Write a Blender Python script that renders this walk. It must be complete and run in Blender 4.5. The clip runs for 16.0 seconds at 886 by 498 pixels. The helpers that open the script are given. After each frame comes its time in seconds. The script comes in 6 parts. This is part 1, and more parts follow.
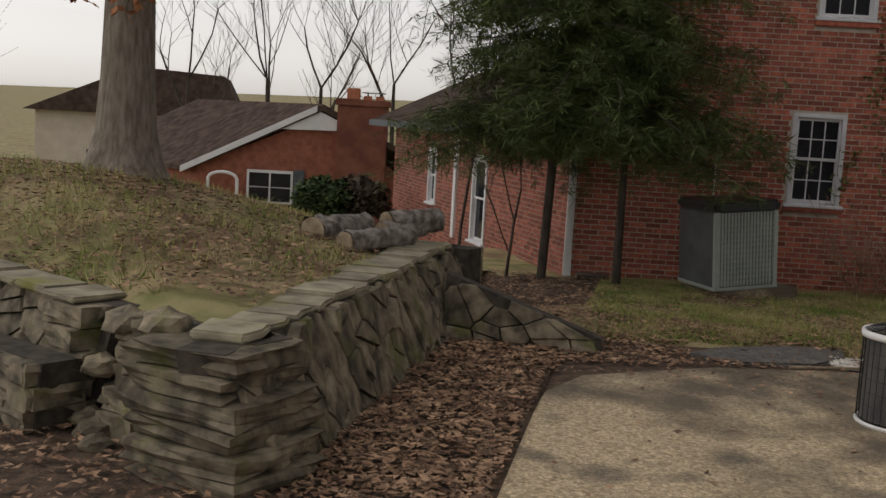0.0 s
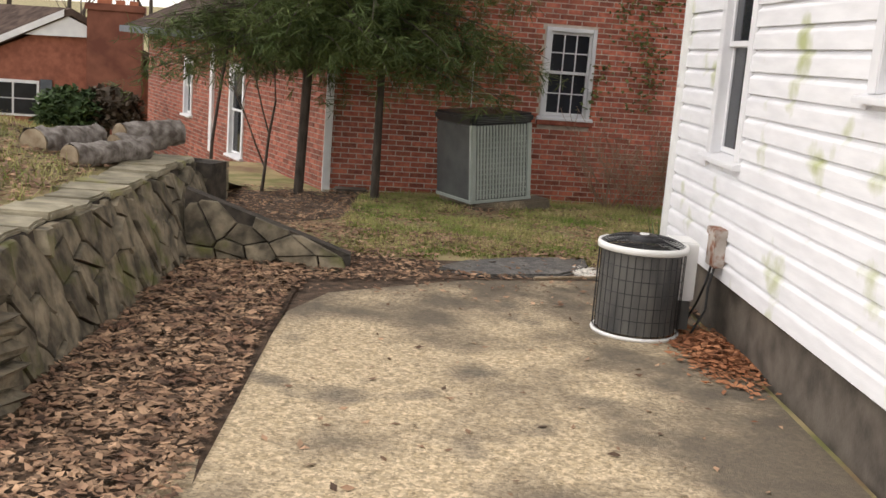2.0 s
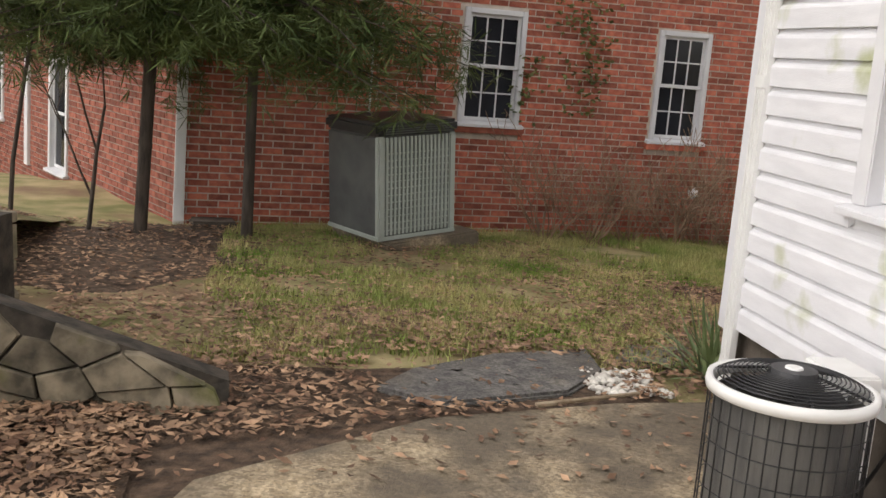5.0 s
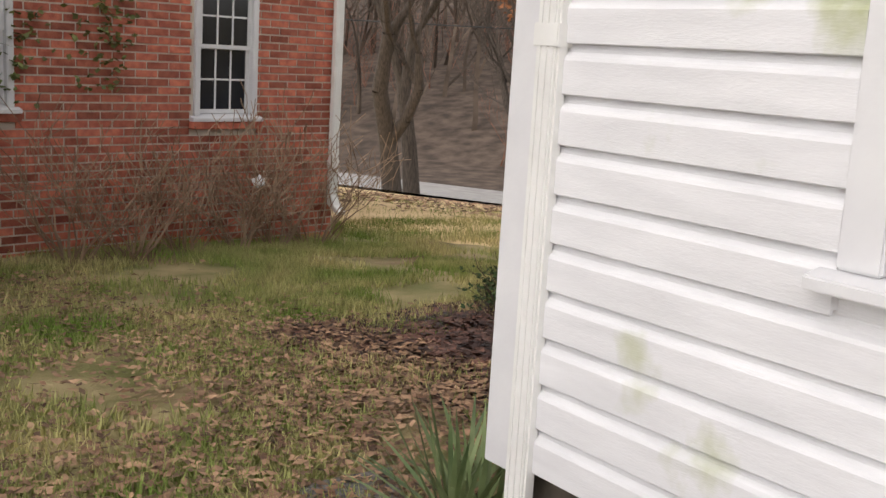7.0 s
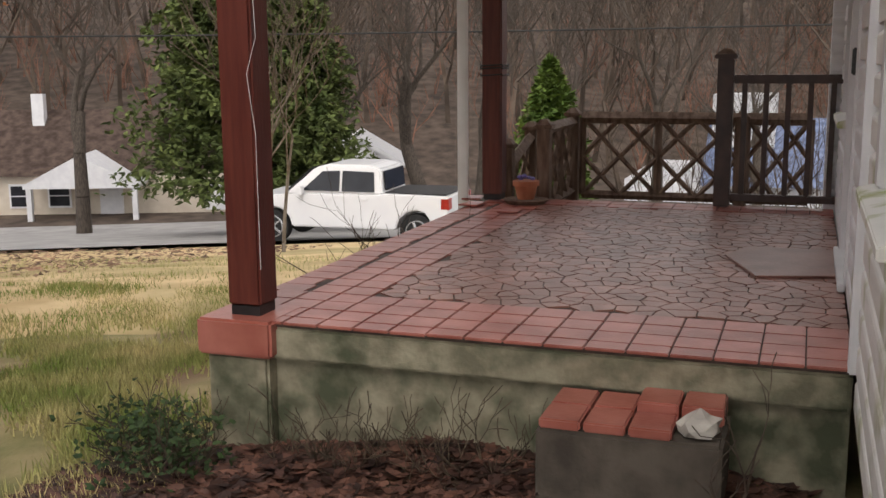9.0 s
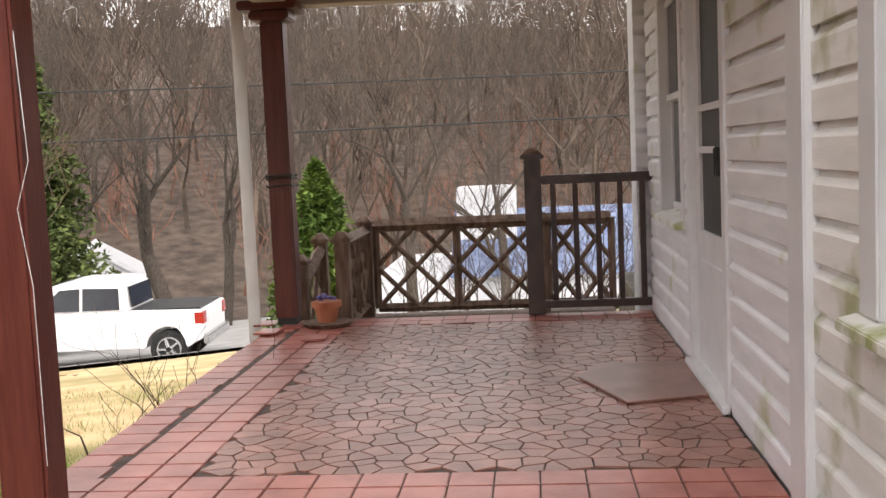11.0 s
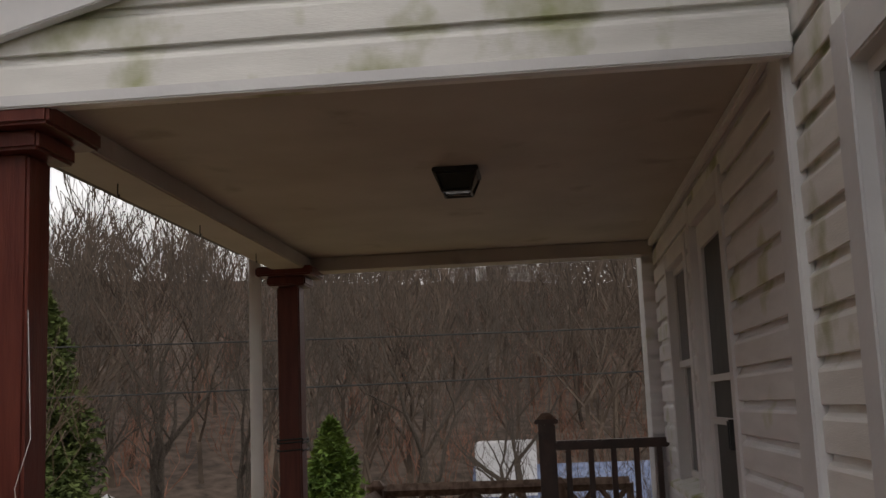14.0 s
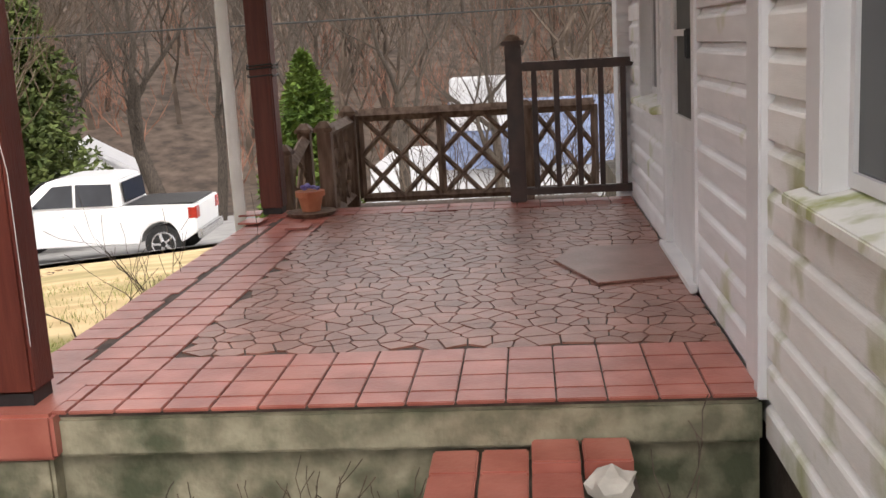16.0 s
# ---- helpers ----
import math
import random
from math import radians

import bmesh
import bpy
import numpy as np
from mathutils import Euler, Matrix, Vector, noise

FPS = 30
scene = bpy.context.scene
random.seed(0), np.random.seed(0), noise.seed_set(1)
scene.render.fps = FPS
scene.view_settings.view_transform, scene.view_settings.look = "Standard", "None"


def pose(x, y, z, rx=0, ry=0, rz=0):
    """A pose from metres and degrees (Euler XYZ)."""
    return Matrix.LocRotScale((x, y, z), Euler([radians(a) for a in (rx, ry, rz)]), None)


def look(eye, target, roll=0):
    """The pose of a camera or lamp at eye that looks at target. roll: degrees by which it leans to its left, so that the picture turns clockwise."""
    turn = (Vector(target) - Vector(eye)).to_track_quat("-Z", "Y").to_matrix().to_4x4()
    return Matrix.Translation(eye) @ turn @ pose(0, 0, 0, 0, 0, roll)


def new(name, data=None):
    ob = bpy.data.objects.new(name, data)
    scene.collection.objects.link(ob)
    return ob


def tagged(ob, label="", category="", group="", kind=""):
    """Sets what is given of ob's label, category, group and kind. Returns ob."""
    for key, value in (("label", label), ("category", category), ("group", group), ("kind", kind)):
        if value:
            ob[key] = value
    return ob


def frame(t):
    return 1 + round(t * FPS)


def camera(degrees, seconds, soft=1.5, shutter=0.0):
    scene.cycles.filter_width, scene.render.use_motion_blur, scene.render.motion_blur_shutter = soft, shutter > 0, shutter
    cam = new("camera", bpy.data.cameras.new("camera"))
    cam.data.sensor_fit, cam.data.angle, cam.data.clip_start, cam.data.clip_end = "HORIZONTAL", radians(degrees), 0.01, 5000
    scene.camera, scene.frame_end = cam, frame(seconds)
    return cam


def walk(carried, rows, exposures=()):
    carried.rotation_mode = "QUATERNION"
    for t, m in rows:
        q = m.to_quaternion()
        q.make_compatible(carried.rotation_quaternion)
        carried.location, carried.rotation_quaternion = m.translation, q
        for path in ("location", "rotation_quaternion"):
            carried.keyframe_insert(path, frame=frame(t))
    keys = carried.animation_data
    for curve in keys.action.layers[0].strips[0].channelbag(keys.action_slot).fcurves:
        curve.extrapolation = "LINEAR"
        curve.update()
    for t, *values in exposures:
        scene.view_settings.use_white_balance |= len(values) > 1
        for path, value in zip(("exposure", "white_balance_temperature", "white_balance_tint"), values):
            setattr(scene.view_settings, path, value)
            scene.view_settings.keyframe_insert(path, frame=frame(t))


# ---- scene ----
cam = camera(45.8, 16.0)
PATH = [
    (0, (-2.117, -8.158, 1.648), (-2.489, -6.208, 1.409), 3.3),
    (0.5, (-2.074, -8.142, 1.638), (-2.136, -6.161, 1.369), 4.2),
    (1, (-2.046, -8.098, 1.623), (-1.948, -6.125, 1.314), 4.6),
    (1.5, (-2.009, -8.041, 1.614), (-1.903, -6.075, 1.26), 4.6),
    (2, (-1.934, -7.872, 1.627), (-1.87, -5.908, 1.255), 4.4),
    (2.5, (-1.898, -7.519, 1.623), (-1.891, -5.549, 1.279), 4.7),
    (3, (-1.929, -7.006, 1.618), (-1.995, -5.032, 1.308), 5.0),
    (3.2, (-1.947, -6.774, 1.607), (-2.052, -4.799, 1.312), 5.0),
    (5.3, (-2.249, -4.316, 1.518), (-1.775, -2.411, 1.133), 4.5),
    (5.5, (-2.227, -4.061, 1.503), (-1.657, -2.186, 1.104), 4.4),
    (6, (-2.117, -3.361, 1.482), (-1.327, -1.572, 1.064), 4.0),
    (6.5, (-2.077, -2.771, 1.467), (-1.062, -1.093, 1.076), 4.1),
    (7, (-1.869, -2.13, 1.477), (-0.675, -0.57, 1.105), 3.4),
    (7.5, (-1.709, -1.436, 1.454), (-0.318, -0.038, 1.121), 3.1),
    (8, (-1.45, -0.813, 1.459), (0.125, 0.381, 1.149), 2.0),
    (8.5, (-1.205, -0.26, 1.484), (0.535, 0.671, 1.161), -0.9),
    (8.7, (-1.158, -0.048, 1.501), (0.64, 0.761, 1.166), -0.7),
    (10.8, (-0.392, 0.758, 1.561), (1.582, 0.936, 1.292), -2.4),
    (11, (-0.377, 0.786, 1.587), (1.608, 0.959, 1.407), -2.5),
    (11.5, (-0.352, 0.785, 1.64), (1.64, 0.961, 1.678), -2.4),
    (12, (-0.319, 0.769, 1.677), (1.657, 0.946, 1.93), -2.7),
    (12.5, (-0.346, 0.786, 1.678), (1.598, 0.949, 2.121), -2.8),
    (13, (-0.37, 0.785, 1.679), (1.556, 0.942, 2.195), -2.6),
    (13.5, (-0.355, 0.758, 1.678), (1.583, 0.931, 2.142), -2.3),
    (14, (-0.364, 0.742, 1.664), (1.604, 0.931, 1.962), -2.3),
    (14.5, (-0.379, 0.749, 1.628), (1.609, 0.935, 1.738), -2.0),
    (15, (-0.381, 0.717, 1.605), (1.607, 0.912, 1.525), -1.9),
    (15.5, (-0.419, 0.737, 1.594), (1.554, 0.922, 1.326), -1.5),
    (16, (-0.449, 0.688, 1.558), (1.507, 0.862, 1.177), -3.2),
]
walk(cam, [(t, look(eye, target, roll)) for t, eye, target, roll in PATH],
     [(t, stops, 6850, 13) for t, stops in ((0, -1.2), (0.5, -0.42), (1.0, 0.05), (3.2, 0.0), (5.3, 0.0), (7.5, -0.1), (8.7, -0.15), (10.8, 0.75), (11.5, 0.5), (12.0, 0.1), (12.5, -0.3), (13.0, -0.65), (13.6, -1.25), (14.0, -0.9), (14.5, -0.05), (15.2, 0.2), (16.0, 0.55))])

# ---- world and light: a bright overcast winter sky ----
world = bpy.data.worlds.new("overcast")
scene.world = world
world.use_nodes = True
wn = world.node_tree
sky = wn.nodes.new("ShaderNodeTexSky")
sky.sky_type, sky.sun_disc = "NISHITA", False
sky.sun_elevation, sky.sun_rotation = radians(50), radians(-98)
grey = wn.nodes.new("ShaderNodeHueSaturation")
grey.inputs["Saturation"].default_value = 0.1
grey.inputs["Value"].default_value = 2.3
wn.links.new(sky.outputs[0], grey.inputs["Color"])
wn.links.new(grey.outputs[0], wn.nodes["Background"].inputs[0])
wn.nodes["Background"].inputs[1].default_value = 0.15
sun = new("sun", bpy.data.lights.new("sun", "SUN"))
sun.data.energy, sun.data.angle, sun.data.color = 0.6, radians(30), (1.0, 0.96, 0.9)
sun.matrix_world = look((-13, -1.9, 15.7), (0, 0, 0))


# ---- materials ----
def material(name, c1, c2, rough=0.8, scale=8.0, bump=0.3, bscale=60.0, metal=0.0, rnd=0.0, spec=0.4, stain=None, stain_scale=1.5, stain_at=0.55, stretch=(1, 1, 1)):
    m = bpy.data.materials.new(name)
    m.use_nodes = True
    nt, b = m.node_tree, m.node_tree.nodes["Principled BSDF"]
    N, L = nt.nodes.new, nt.links.new
    co = N("ShaderNodeTexCoord")
    mp = N("ShaderNodeMapping")
    mp.inputs["Scale"].default_value = stretch
    geo = N("ShaderNodeNewGeometry")
    L(geo.outputs["Position"], mp.inputs[0])
    n1 = N("ShaderNodeTexNoise")
    n1.inputs["Scale"].default_value, n1.inputs["Detail"].default_value = scale, 6
    L(mp.outputs[0], n1.inputs["Vector"])
    ramp = N("ShaderNodeValToRGB")
    ramp.color_ramp.elements[0].position, ramp.color_ramp.elements[1].position = 0.35, 0.65
    ramp.color_ramp.elements[0].color, ramp.color_ramp.elements[1].color = (*c1, 1), (*c2, 1)
    L(n1.outputs[0], ramp.inputs[0])
    col = ramp.outputs[0]
    if stain:
        n3 = N("ShaderNodeTexNoise")
        n3.inputs["Scale"].default_value, n3.inputs["Detail"].default_value = stain_scale, 5
        L(geo.outputs["Position"], n3.inputs["Vector"])
        r3 = N("ShaderNodeMapRange")
        r3.inputs[1].default_value, r3.inputs[2].default_value = stain_at, stain_at + 0.14
        L(n3.outputs[0], r3.inputs[0])
        mx = N("ShaderNodeMix")
        mx.data_type = "RGBA"
        L(r3.outputs[0], mx.inputs[0])
        L(col, mx.inputs[6])
        mx.inputs[7].default_value = (*stain, 1)
        col = mx.outputs[2]
    if rnd:
        oi = N("ShaderNodeObjectInfo")
        add = N("ShaderNodeMath")
        L(oi.outputs["Random"], add.inputs[0])
        L(geo.outputs["Random Per Island"], add.inputs[1])
        fr = N("ShaderNodeMath")
        fr.operation = "FRACT"
        L(add.outputs[0], fr.inputs[0])
        mr = N("ShaderNodeMapRange")
        mr.inputs[3].default_value, mr.inputs[4].default_value = 1 - rnd, 1 + rnd
        L(fr.outputs[0], mr.inputs[0])
        hs = N("ShaderNodeHueSaturation")
        L(mr.outputs[0], hs.inputs["Value"])
        L(col, hs.inputs["Color"])
        col = hs.outputs[0]
    L(col, b.inputs["Base Color"])
    b.inputs["Roughness"].default_value, b.inputs["Metallic"].default_value = rough, metal
    b.inputs["Specular IOR Level"].default_value = spec
    if bump:
        n2 = N("ShaderNodeTexNoise")
        n2.inputs["Scale"].default_value, n2.inputs["Detail"].default_value = bscale, 4
        L(mp.outputs[0], n2.inputs["Vector"])
        bp = N("ShaderNodeBump")
        bp.inputs["Strength"].default_value, bp.inputs["Distance"].default_value = bump, 0.01
        L(n2.outputs[0], bp.inputs["Height"])
        L(bp.outputs[0], b.inputs["Normal"])
    return m


M = {}
M["siding"] = material("white_siding", (0.68, 0.68, 0.7), (0.77, 0.77, 0.79), 0.45, 3, 0.15, 40, stain=(0.4, 0.43, 0.22), stain_scale=2.6, stain_at=0.59, stretch=(1, 1, 6))
M["siding_mossy"] = material("mossy_siding", (0.76, 0.76, 0.74), (0.85, 0.85, 0.83), 0.5, 3, 0.15, 40, stain=(0.4, 0.42, 0.24), stain_scale=3.0, stain_at=0.52, stretch=(1, 1, 6))
M["trim"] = material("white_trim", (0.64, 0.64, 0.66), (0.72, 0.72, 0.73), 0.4, 4, 0.1, 50)
M["sill"] = material("mossy_sill", (0.7, 0.7, 0.66), (0.78, 0.78, 0.74), 0.6, 5, 0.2, 50, stain=(0.35, 0.38, 0.16), stain_scale=6, stain_at=0.5)
M["ceiling"] = material("porch_ceiling_board", (0.4, 0.365, 0.325), (0.48, 0.445, 0.4), 0.6, 2, 0.15, 30, stain=(0.3, 0.26, 0.22), stain_scale=3, stain_at=0.62)
M["glass_dark"] = material("window_glass", (0.012, 0.013, 0.017), (0.022, 0.024, 0.03), 0.1, 2, 0, spec=0.3)
M["curtain"] = material("curtain", (0.35, 0.36, 0.38), (0.5, 0.5, 0.52), 0.9, 20, 0.2, 30, stretch=(6, 6, 0.4))
M["brick"] = material("red_brick", (0.3, 0.078, 0.05), (0.5, 0.16, 0.1), 0.85, 14, 0.5, 90, rnd=0.4)
M["brick_chimney"] = material("sooty_brick", (0.13, 0.045, 0.03), (0.22, 0.085, 0.055), 0.9, 2, 0.3, 40)
M["brick_far"] = material("orange_brick", (0.2, 0.07, 0.045), (0.3, 0.11, 0.07), 0.9, 5, 0.3, 40, rnd=0.15)
# browner wing brick, with the shade of eave and pine mixed into its colour
M["brick_wing"] = material("brown_brick_shaded", (0.19, 0.056, 0.038), (0.33, 0.11, 0.072), 0.88, 12, 0.5, 90, rnd=0.35)
# wing mortar: darkened copy of the mortar, shade included in the colour
M["mortar_shaded"] = material("grey_mortar_shaded", (0.22, 0.18, 0.15), (0.33, 0.28, 0.23), 0.95, 10, 0.4, 80)
M["mortar"] = material("mortar", (0.5, 0.44, 0.38), (0.64, 0.57, 0.49), 0.95, 10, 0.4, 80)
M["stone"] = material("field_stone", (0.075, 0.064, 0.045), (0.27, 0.225, 0.155), 0.9, 9, 1.0, 26, rnd=0.3, stain=(0.12, 0.12, 0.04), stain_scale=4, stain_at=0.56)
M["stone_joint"] = material("stone_joint", (0.03, 0.026, 0.02), (0.08, 0.065, 0.05), 0.95, 12, 0.5, 50)
M["cap_stone"] = material("cap_stone", (0.18, 0.16, 0.11), (0.36, 0.32, 0.23), 0.9, 6, 0.6, 40, rnd=0.15, stain=(0.24, 0.23, 0.07), stain_scale=3, stain_at=0.55)
M["concrete"] = material("aged_concrete", (0.4, 0.31, 0.19), (0.6, 0.48, 0.32), 0.9, 30, 0.5, 120, stain=(0.2, 0.165, 0.12), stain_scale=2.1, stain_at=0.57)


def weather_drive(m, damp=0.3):
    """Exposed pebbles in the concrete, and the damp black film that spreads from the house and the far edge."""
    nt, b = m.node_tree, m.node_tree.nodes["Principled BSDF"]
    N, L = nt.nodes.new, nt.links.new
    col = b.inputs["Base Color"].links[0].from_socket
    geo = N("ShaderNodeNewGeometry")
    vo = N("ShaderNodeTexVoronoi")
    vo.inputs["Scale"].default_value = 75
    L(geo.outputs["Position"], vo.inputs["Vector"])
    sep = N("ShaderNodeSeparateColor")
    L(vo.outputs["Color"], sep.inputs[0])
    mr = N("ShaderNodeMapRange")
    mr.inputs[3].default_value, mr.inputs[4].default_value = 0.6, 1.3
    L(sep.outputs[0], mr.inputs[0])
    hs = N("ShaderNodeHueSaturation")
    L(mr.outputs[0], hs.inputs["Value"])
    L(col, hs.inputs["Color"])
    xyz = N("ShaderNodeSeparateXYZ")
    L(geo.outputs["Position"], xyz.inputs[0])
    rx = N("ShaderNodeMapRange")
    rx.inputs[1].default_value, rx.inputs[2].default_value = -2.0, 0.0
    L(xyz.outputs[0], rx.inputs[0])
    ry = N("ShaderNodeMapRange")
    ry.inputs[1].default_value, ry.inputs[2].default_value = -2.6, -0.6
    L(xyz.outputs[1], ry.inputs[0])
    top = N("ShaderNodeMath")
    top.operation = "MAXIMUM"
    L(rx.outputs[0], top.inputs[0])
    L(ry.outputs[0], top.inputs[1])
    n = N("ShaderNodeTexNoise")
    n.inputs["Scale"].default_value, n.inputs["Detail"].default_value = 1.5, 7
    L(geo.outputs["Position"], n.inputs["Vector"])
    ad = N("ShaderNodeMath")
    ad.operation = "MULTIPLY_ADD"
    L(top.outputs[0], ad.inputs[0])
    ad.inputs[1].default_value = damp
    L(n.outputs[0], ad.inputs[2])
    k = N("ShaderNodeMapRange")
    k.inputs[1].default_value, k.inputs[2].default_value, k.inputs[4].default_value = 0.54, 0.78, 0.88
    L(ad.outputs[0], k.inputs[0])
    mx = N("ShaderNodeMix")
    mx.data_type = "RGBA"
    L(k.outputs[0], mx.inputs[0])
    L(hs.outputs[0], mx.inputs[6])
    mx.inputs[7].default_value = (0.1, 0.082, 0.062, 1)
    L(mx.outputs[2], b.inputs["Base Color"])



M["slab"] = material("dark_slab", (0.1, 0.095, 0.09), (0.17, 0.16, 0.145), 0.9, 12, 0.5, 90, stain=(0.28, 0.25, 0.2), stain_scale=3, stain_at=0.62)
M["foundation"] = material("grey_foundation", (0.055, 0.045, 0.036), (0.12, 0.1, 0.08), 0.9, 6, 0.3, 60)
M["porch_base"] = material("stained_plaster", (0.16, 0.148, 0.1), (0.34, 0.31, 0.22), 0.9, 9, 0.6, 40, stain=(0.075, 0.085, 0.05), stain_scale=3.4, stain_at=0.48)
M["tile"] = material("red_quarry_tile", (0.3, 0.085, 0.062), (0.43, 0.155, 0.12), 0.36, 5, 0.15, 60, rnd=0.12, spec=0.5)
M["crazy"] = material("broken_red_tile", (0.2, 0.085, 0.062), (0.32, 0.15, 0.115), 0.38, 5, 0.2, 60, rnd=0.18, spec=0.5)
M["grout"] = material("dark_grout", (0.06, 0.042, 0.036), (0.12, 0.085, 0.07), 0.85, 14, 0.3, 80)
M["post"] = material("brown_red_paint", (0.085, 0.016, 0.011), (0.13, 0.03, 0.02), 0.4, 5, 0.2, 30, stretch=(6, 6, 0.6), spec=0.45)
M["rail"] = material("dark_brown_paint", (0.03, 0.014, 0.011), (0.06, 0.028, 0.022), 0.42, 8, 0.2, 40)
M["wood"] = material("weathered_wood", (0.1, 0.06, 0.04), (0.22, 0.15, 0.11), 0.75, 5, 0.4, 30, stretch=(5, 5, 1))
M["metal_white"] = material("white_metal", (0.72, 0.72, 0.7), (0.8, 0.8, 0.78), 0.35, 6, 0.05, 60)
M["metal_black"] = material("black_metal", (0.012, 0.012, 0.013), (0.03, 0.03, 0.032), 0.4, 10, 0.05, 60)
M["fin"] = material("condenser_fins", (0.05, 0.05, 0.05), (0.12, 0.115, 0.105), 0.6, 12, 0.4, 160, stretch=(1, 1, 0.2))
M["hp_grey"] = material("grey_green_enamel", (0.36, 0.4, 0.36), (0.42, 0.46, 0.42), 0.45, 4, 0.05, 60)
M["hp_dark"] = material("dark_grey_enamel", (0.07, 0.075, 0.075), (0.11, 0.115, 0.11), 0.5, 4, 0.05, 60)
M["rust"] = material("rusty_box", (0.32, 0.28, 0.24), (0.45, 0.4, 0.36), 0.7, 9, 0.2, 60, stain=(0.2, 0.07, 0.03), stain_scale=12, stain_at=0.47)
M["bark"] = material("bark", (0.14, 0.115, 0.09), (0.27, 0.23, 0.19), 0.95, 9, 1.0, 30, stretch=(3, 3, 0.6))
M["bark_dark"] = material("dark_bark", (0.05, 0.04, 0.032), (0.1, 0.08, 0.065), 0.95, 9, 0.8, 30, stretch=(3, 3, 0.6))
M["twig"] = material("bare_twig", (0.055, 0.04, 0.03), (0.14, 0.105, 0.08), 0.95, 0.6, 0, rnd=0.3)
M["twig_red"] = material("red_brown_stems", (0.16, 0.075, 0.05), (0.25, 0.13, 0.09), 0.9, 3, 0, rnd=0.25)
M["stem_pale"] = material("pale_brown_stems", (0.22, 0.14, 0.09), (0.38, 0.27, 0.19), 0.9, 3, 0, rnd=0.3)
M["log"] = material("grey_log_bark", (0.11, 0.09, 0.075), (0.32, 0.29, 0.26), 0.95, 14, 1.0, 40)
M["log_end"] = material("cut_wood", (0.22, 0.16, 0.1), (0.36, 0.29, 0.2), 0.9, 14, 0.4, 60)
M["pine"] = material("pine_needles", (0.045, 0.075, 0.018), (0.12, 0.15, 0.042), 0.8, 1.5, 0, rnd=0.4)
M["hemlock"] = material("olive_needles", (0.05, 0.075, 0.018), (0.12, 0.15, 0.04), 0.8, 1.2, 0, rnd=0.4)
M["cypress"] = material("bright_evergreen", (0.07, 0.13, 0.02), (0.14, 0.21, 0.04), 0.8, 2, 0, rnd=0.35)
M["bushgreen"] = material("box_leaves", (0.025, 0.05, 0.015), (0.06, 0.1, 0.03), 0.8, 1.2, 0, rnd=0.35)
M["bushbrown"] = material("brown_hedge", (0.06, 0.045, 0.03), (0.1, 0.075, 0.05), 0.9, 3, 0, rnd=0.3)
M["leaf"] = material("dead_leaf", (0.14, 0.075, 0.045), (0.36, 0.23, 0.14), 0.8, 7, 0, rnd=0.65)
# red-brown porch leaves, coloured darker to carry the shade they lie in
M["leafshade"] = material("red_brown_leaf_shaded", (0.03, 0.013, 0.01), (0.14, 0.066, 0.046), 0.6, 7, 0, rnd=0.7)
M["leafred"] = material("oak_leaf", (0.24, 0.09, 0.04), (0.38, 0.17, 0.08), 0.8, 4, 0, rnd=0.4)
M["ivy"] = material("ivy_leaf", (0.08, 0.11, 0.03), (0.2, 0.2, 0.07), 0.7, 5, 0, rnd=0.4)
M["grass"] = material("winter_grass", (0.15, 0.235, 0.04), (0.5, 0.43, 0.2), 0.9, 1.6, 0, rnd=0.35)
M["strap"] = material("strap_leaf", (0.08, 0.13, 0.05), (0.2, 0.25, 0.11), 0.6, 4, 0, rnd=0.3)
M["soil"] = material("lawn_ground", (0.17, 0.175, 0.06), (0.4, 0.32, 0.17), 0.95, 2.2, 0.8, 45, stain=(0.2, 0.125, 0.075), stain_scale=0.9, stain_at=0.52)
M["mulch"] = material("leaf_litter", (0.045, 0.03, 0.02), (0.13, 0.085, 0.055), 0.95, 14, 1.0, 60)
M["litter_hill"] = material("forest_floor", (0.05, 0.036, 0.028), (0.135, 0.098, 0.074), 0.95, 1.1, 0.4, 3)
M["dry"] = material("straw_lawn", (0.5, 0.36, 0.18), (0.7, 0.54, 0.3), 0.95, 1.6, 0.8, 20, stain=(0.33, 0.28, 0.12), stain_scale=0.35, stain_at=0.55)
M["asphalt"] = material("pale_asphalt", (0.3, 0.29, 0.28), (0.4, 0.385, 0.37), 0.9, 1.5, 0.2, 40)
M["roof"] = material("brown_shingle", (0.05, 0.036, 0.03), (0.1, 0.072, 0.06), 1.0, 3, 0.5, 20, rnd=0.15, spec=0.05)
M["roof_grey"] = material("grey_shingle", (0.14, 0.14, 0.145), (0.2, 0.2, 0.2), 0.9, 5, 0.5, 30)
M["roof_blue"] = material("blue_shingle", (0.1, 0.13, 0.22), (0.2, 0.24, 0.35), 0.9, 4, 0.4, 12, rnd=0.2)
M["beige"] = material("beige_siding", (0.54, 0.47, 0.38), (0.63, 0.56, 0.46), 0.7, 2, 0.1, 20)
M["shutter"] = material("slate_shutter", (0.06, 0.07, 0.085), (0.09, 0.1, 0.115), 0.6, 6, 0.1, 30)
M["truck"] = material("white_car_paint", (0.78, 0.78, 0.79), (0.82, 0.82, 0.82), 0.22, 2, 0, spec=0.5)
M["tyre"] = material("black_rubber", (0.012, 0.012, 0.012), (0.025, 0.025, 0.025), 0.8, 10, 0.1, 60)
M["chrome"] = material("alloy", (0.5, 0.5, 0.5), (0.6, 0.6, 0.6), 0.25, 6, 0, metal=0.9)
M["tail"] = material("red_lens", (0.3, 0.015, 0.01), (0.4, 0.03, 0.02), 0.2, 6, 0)
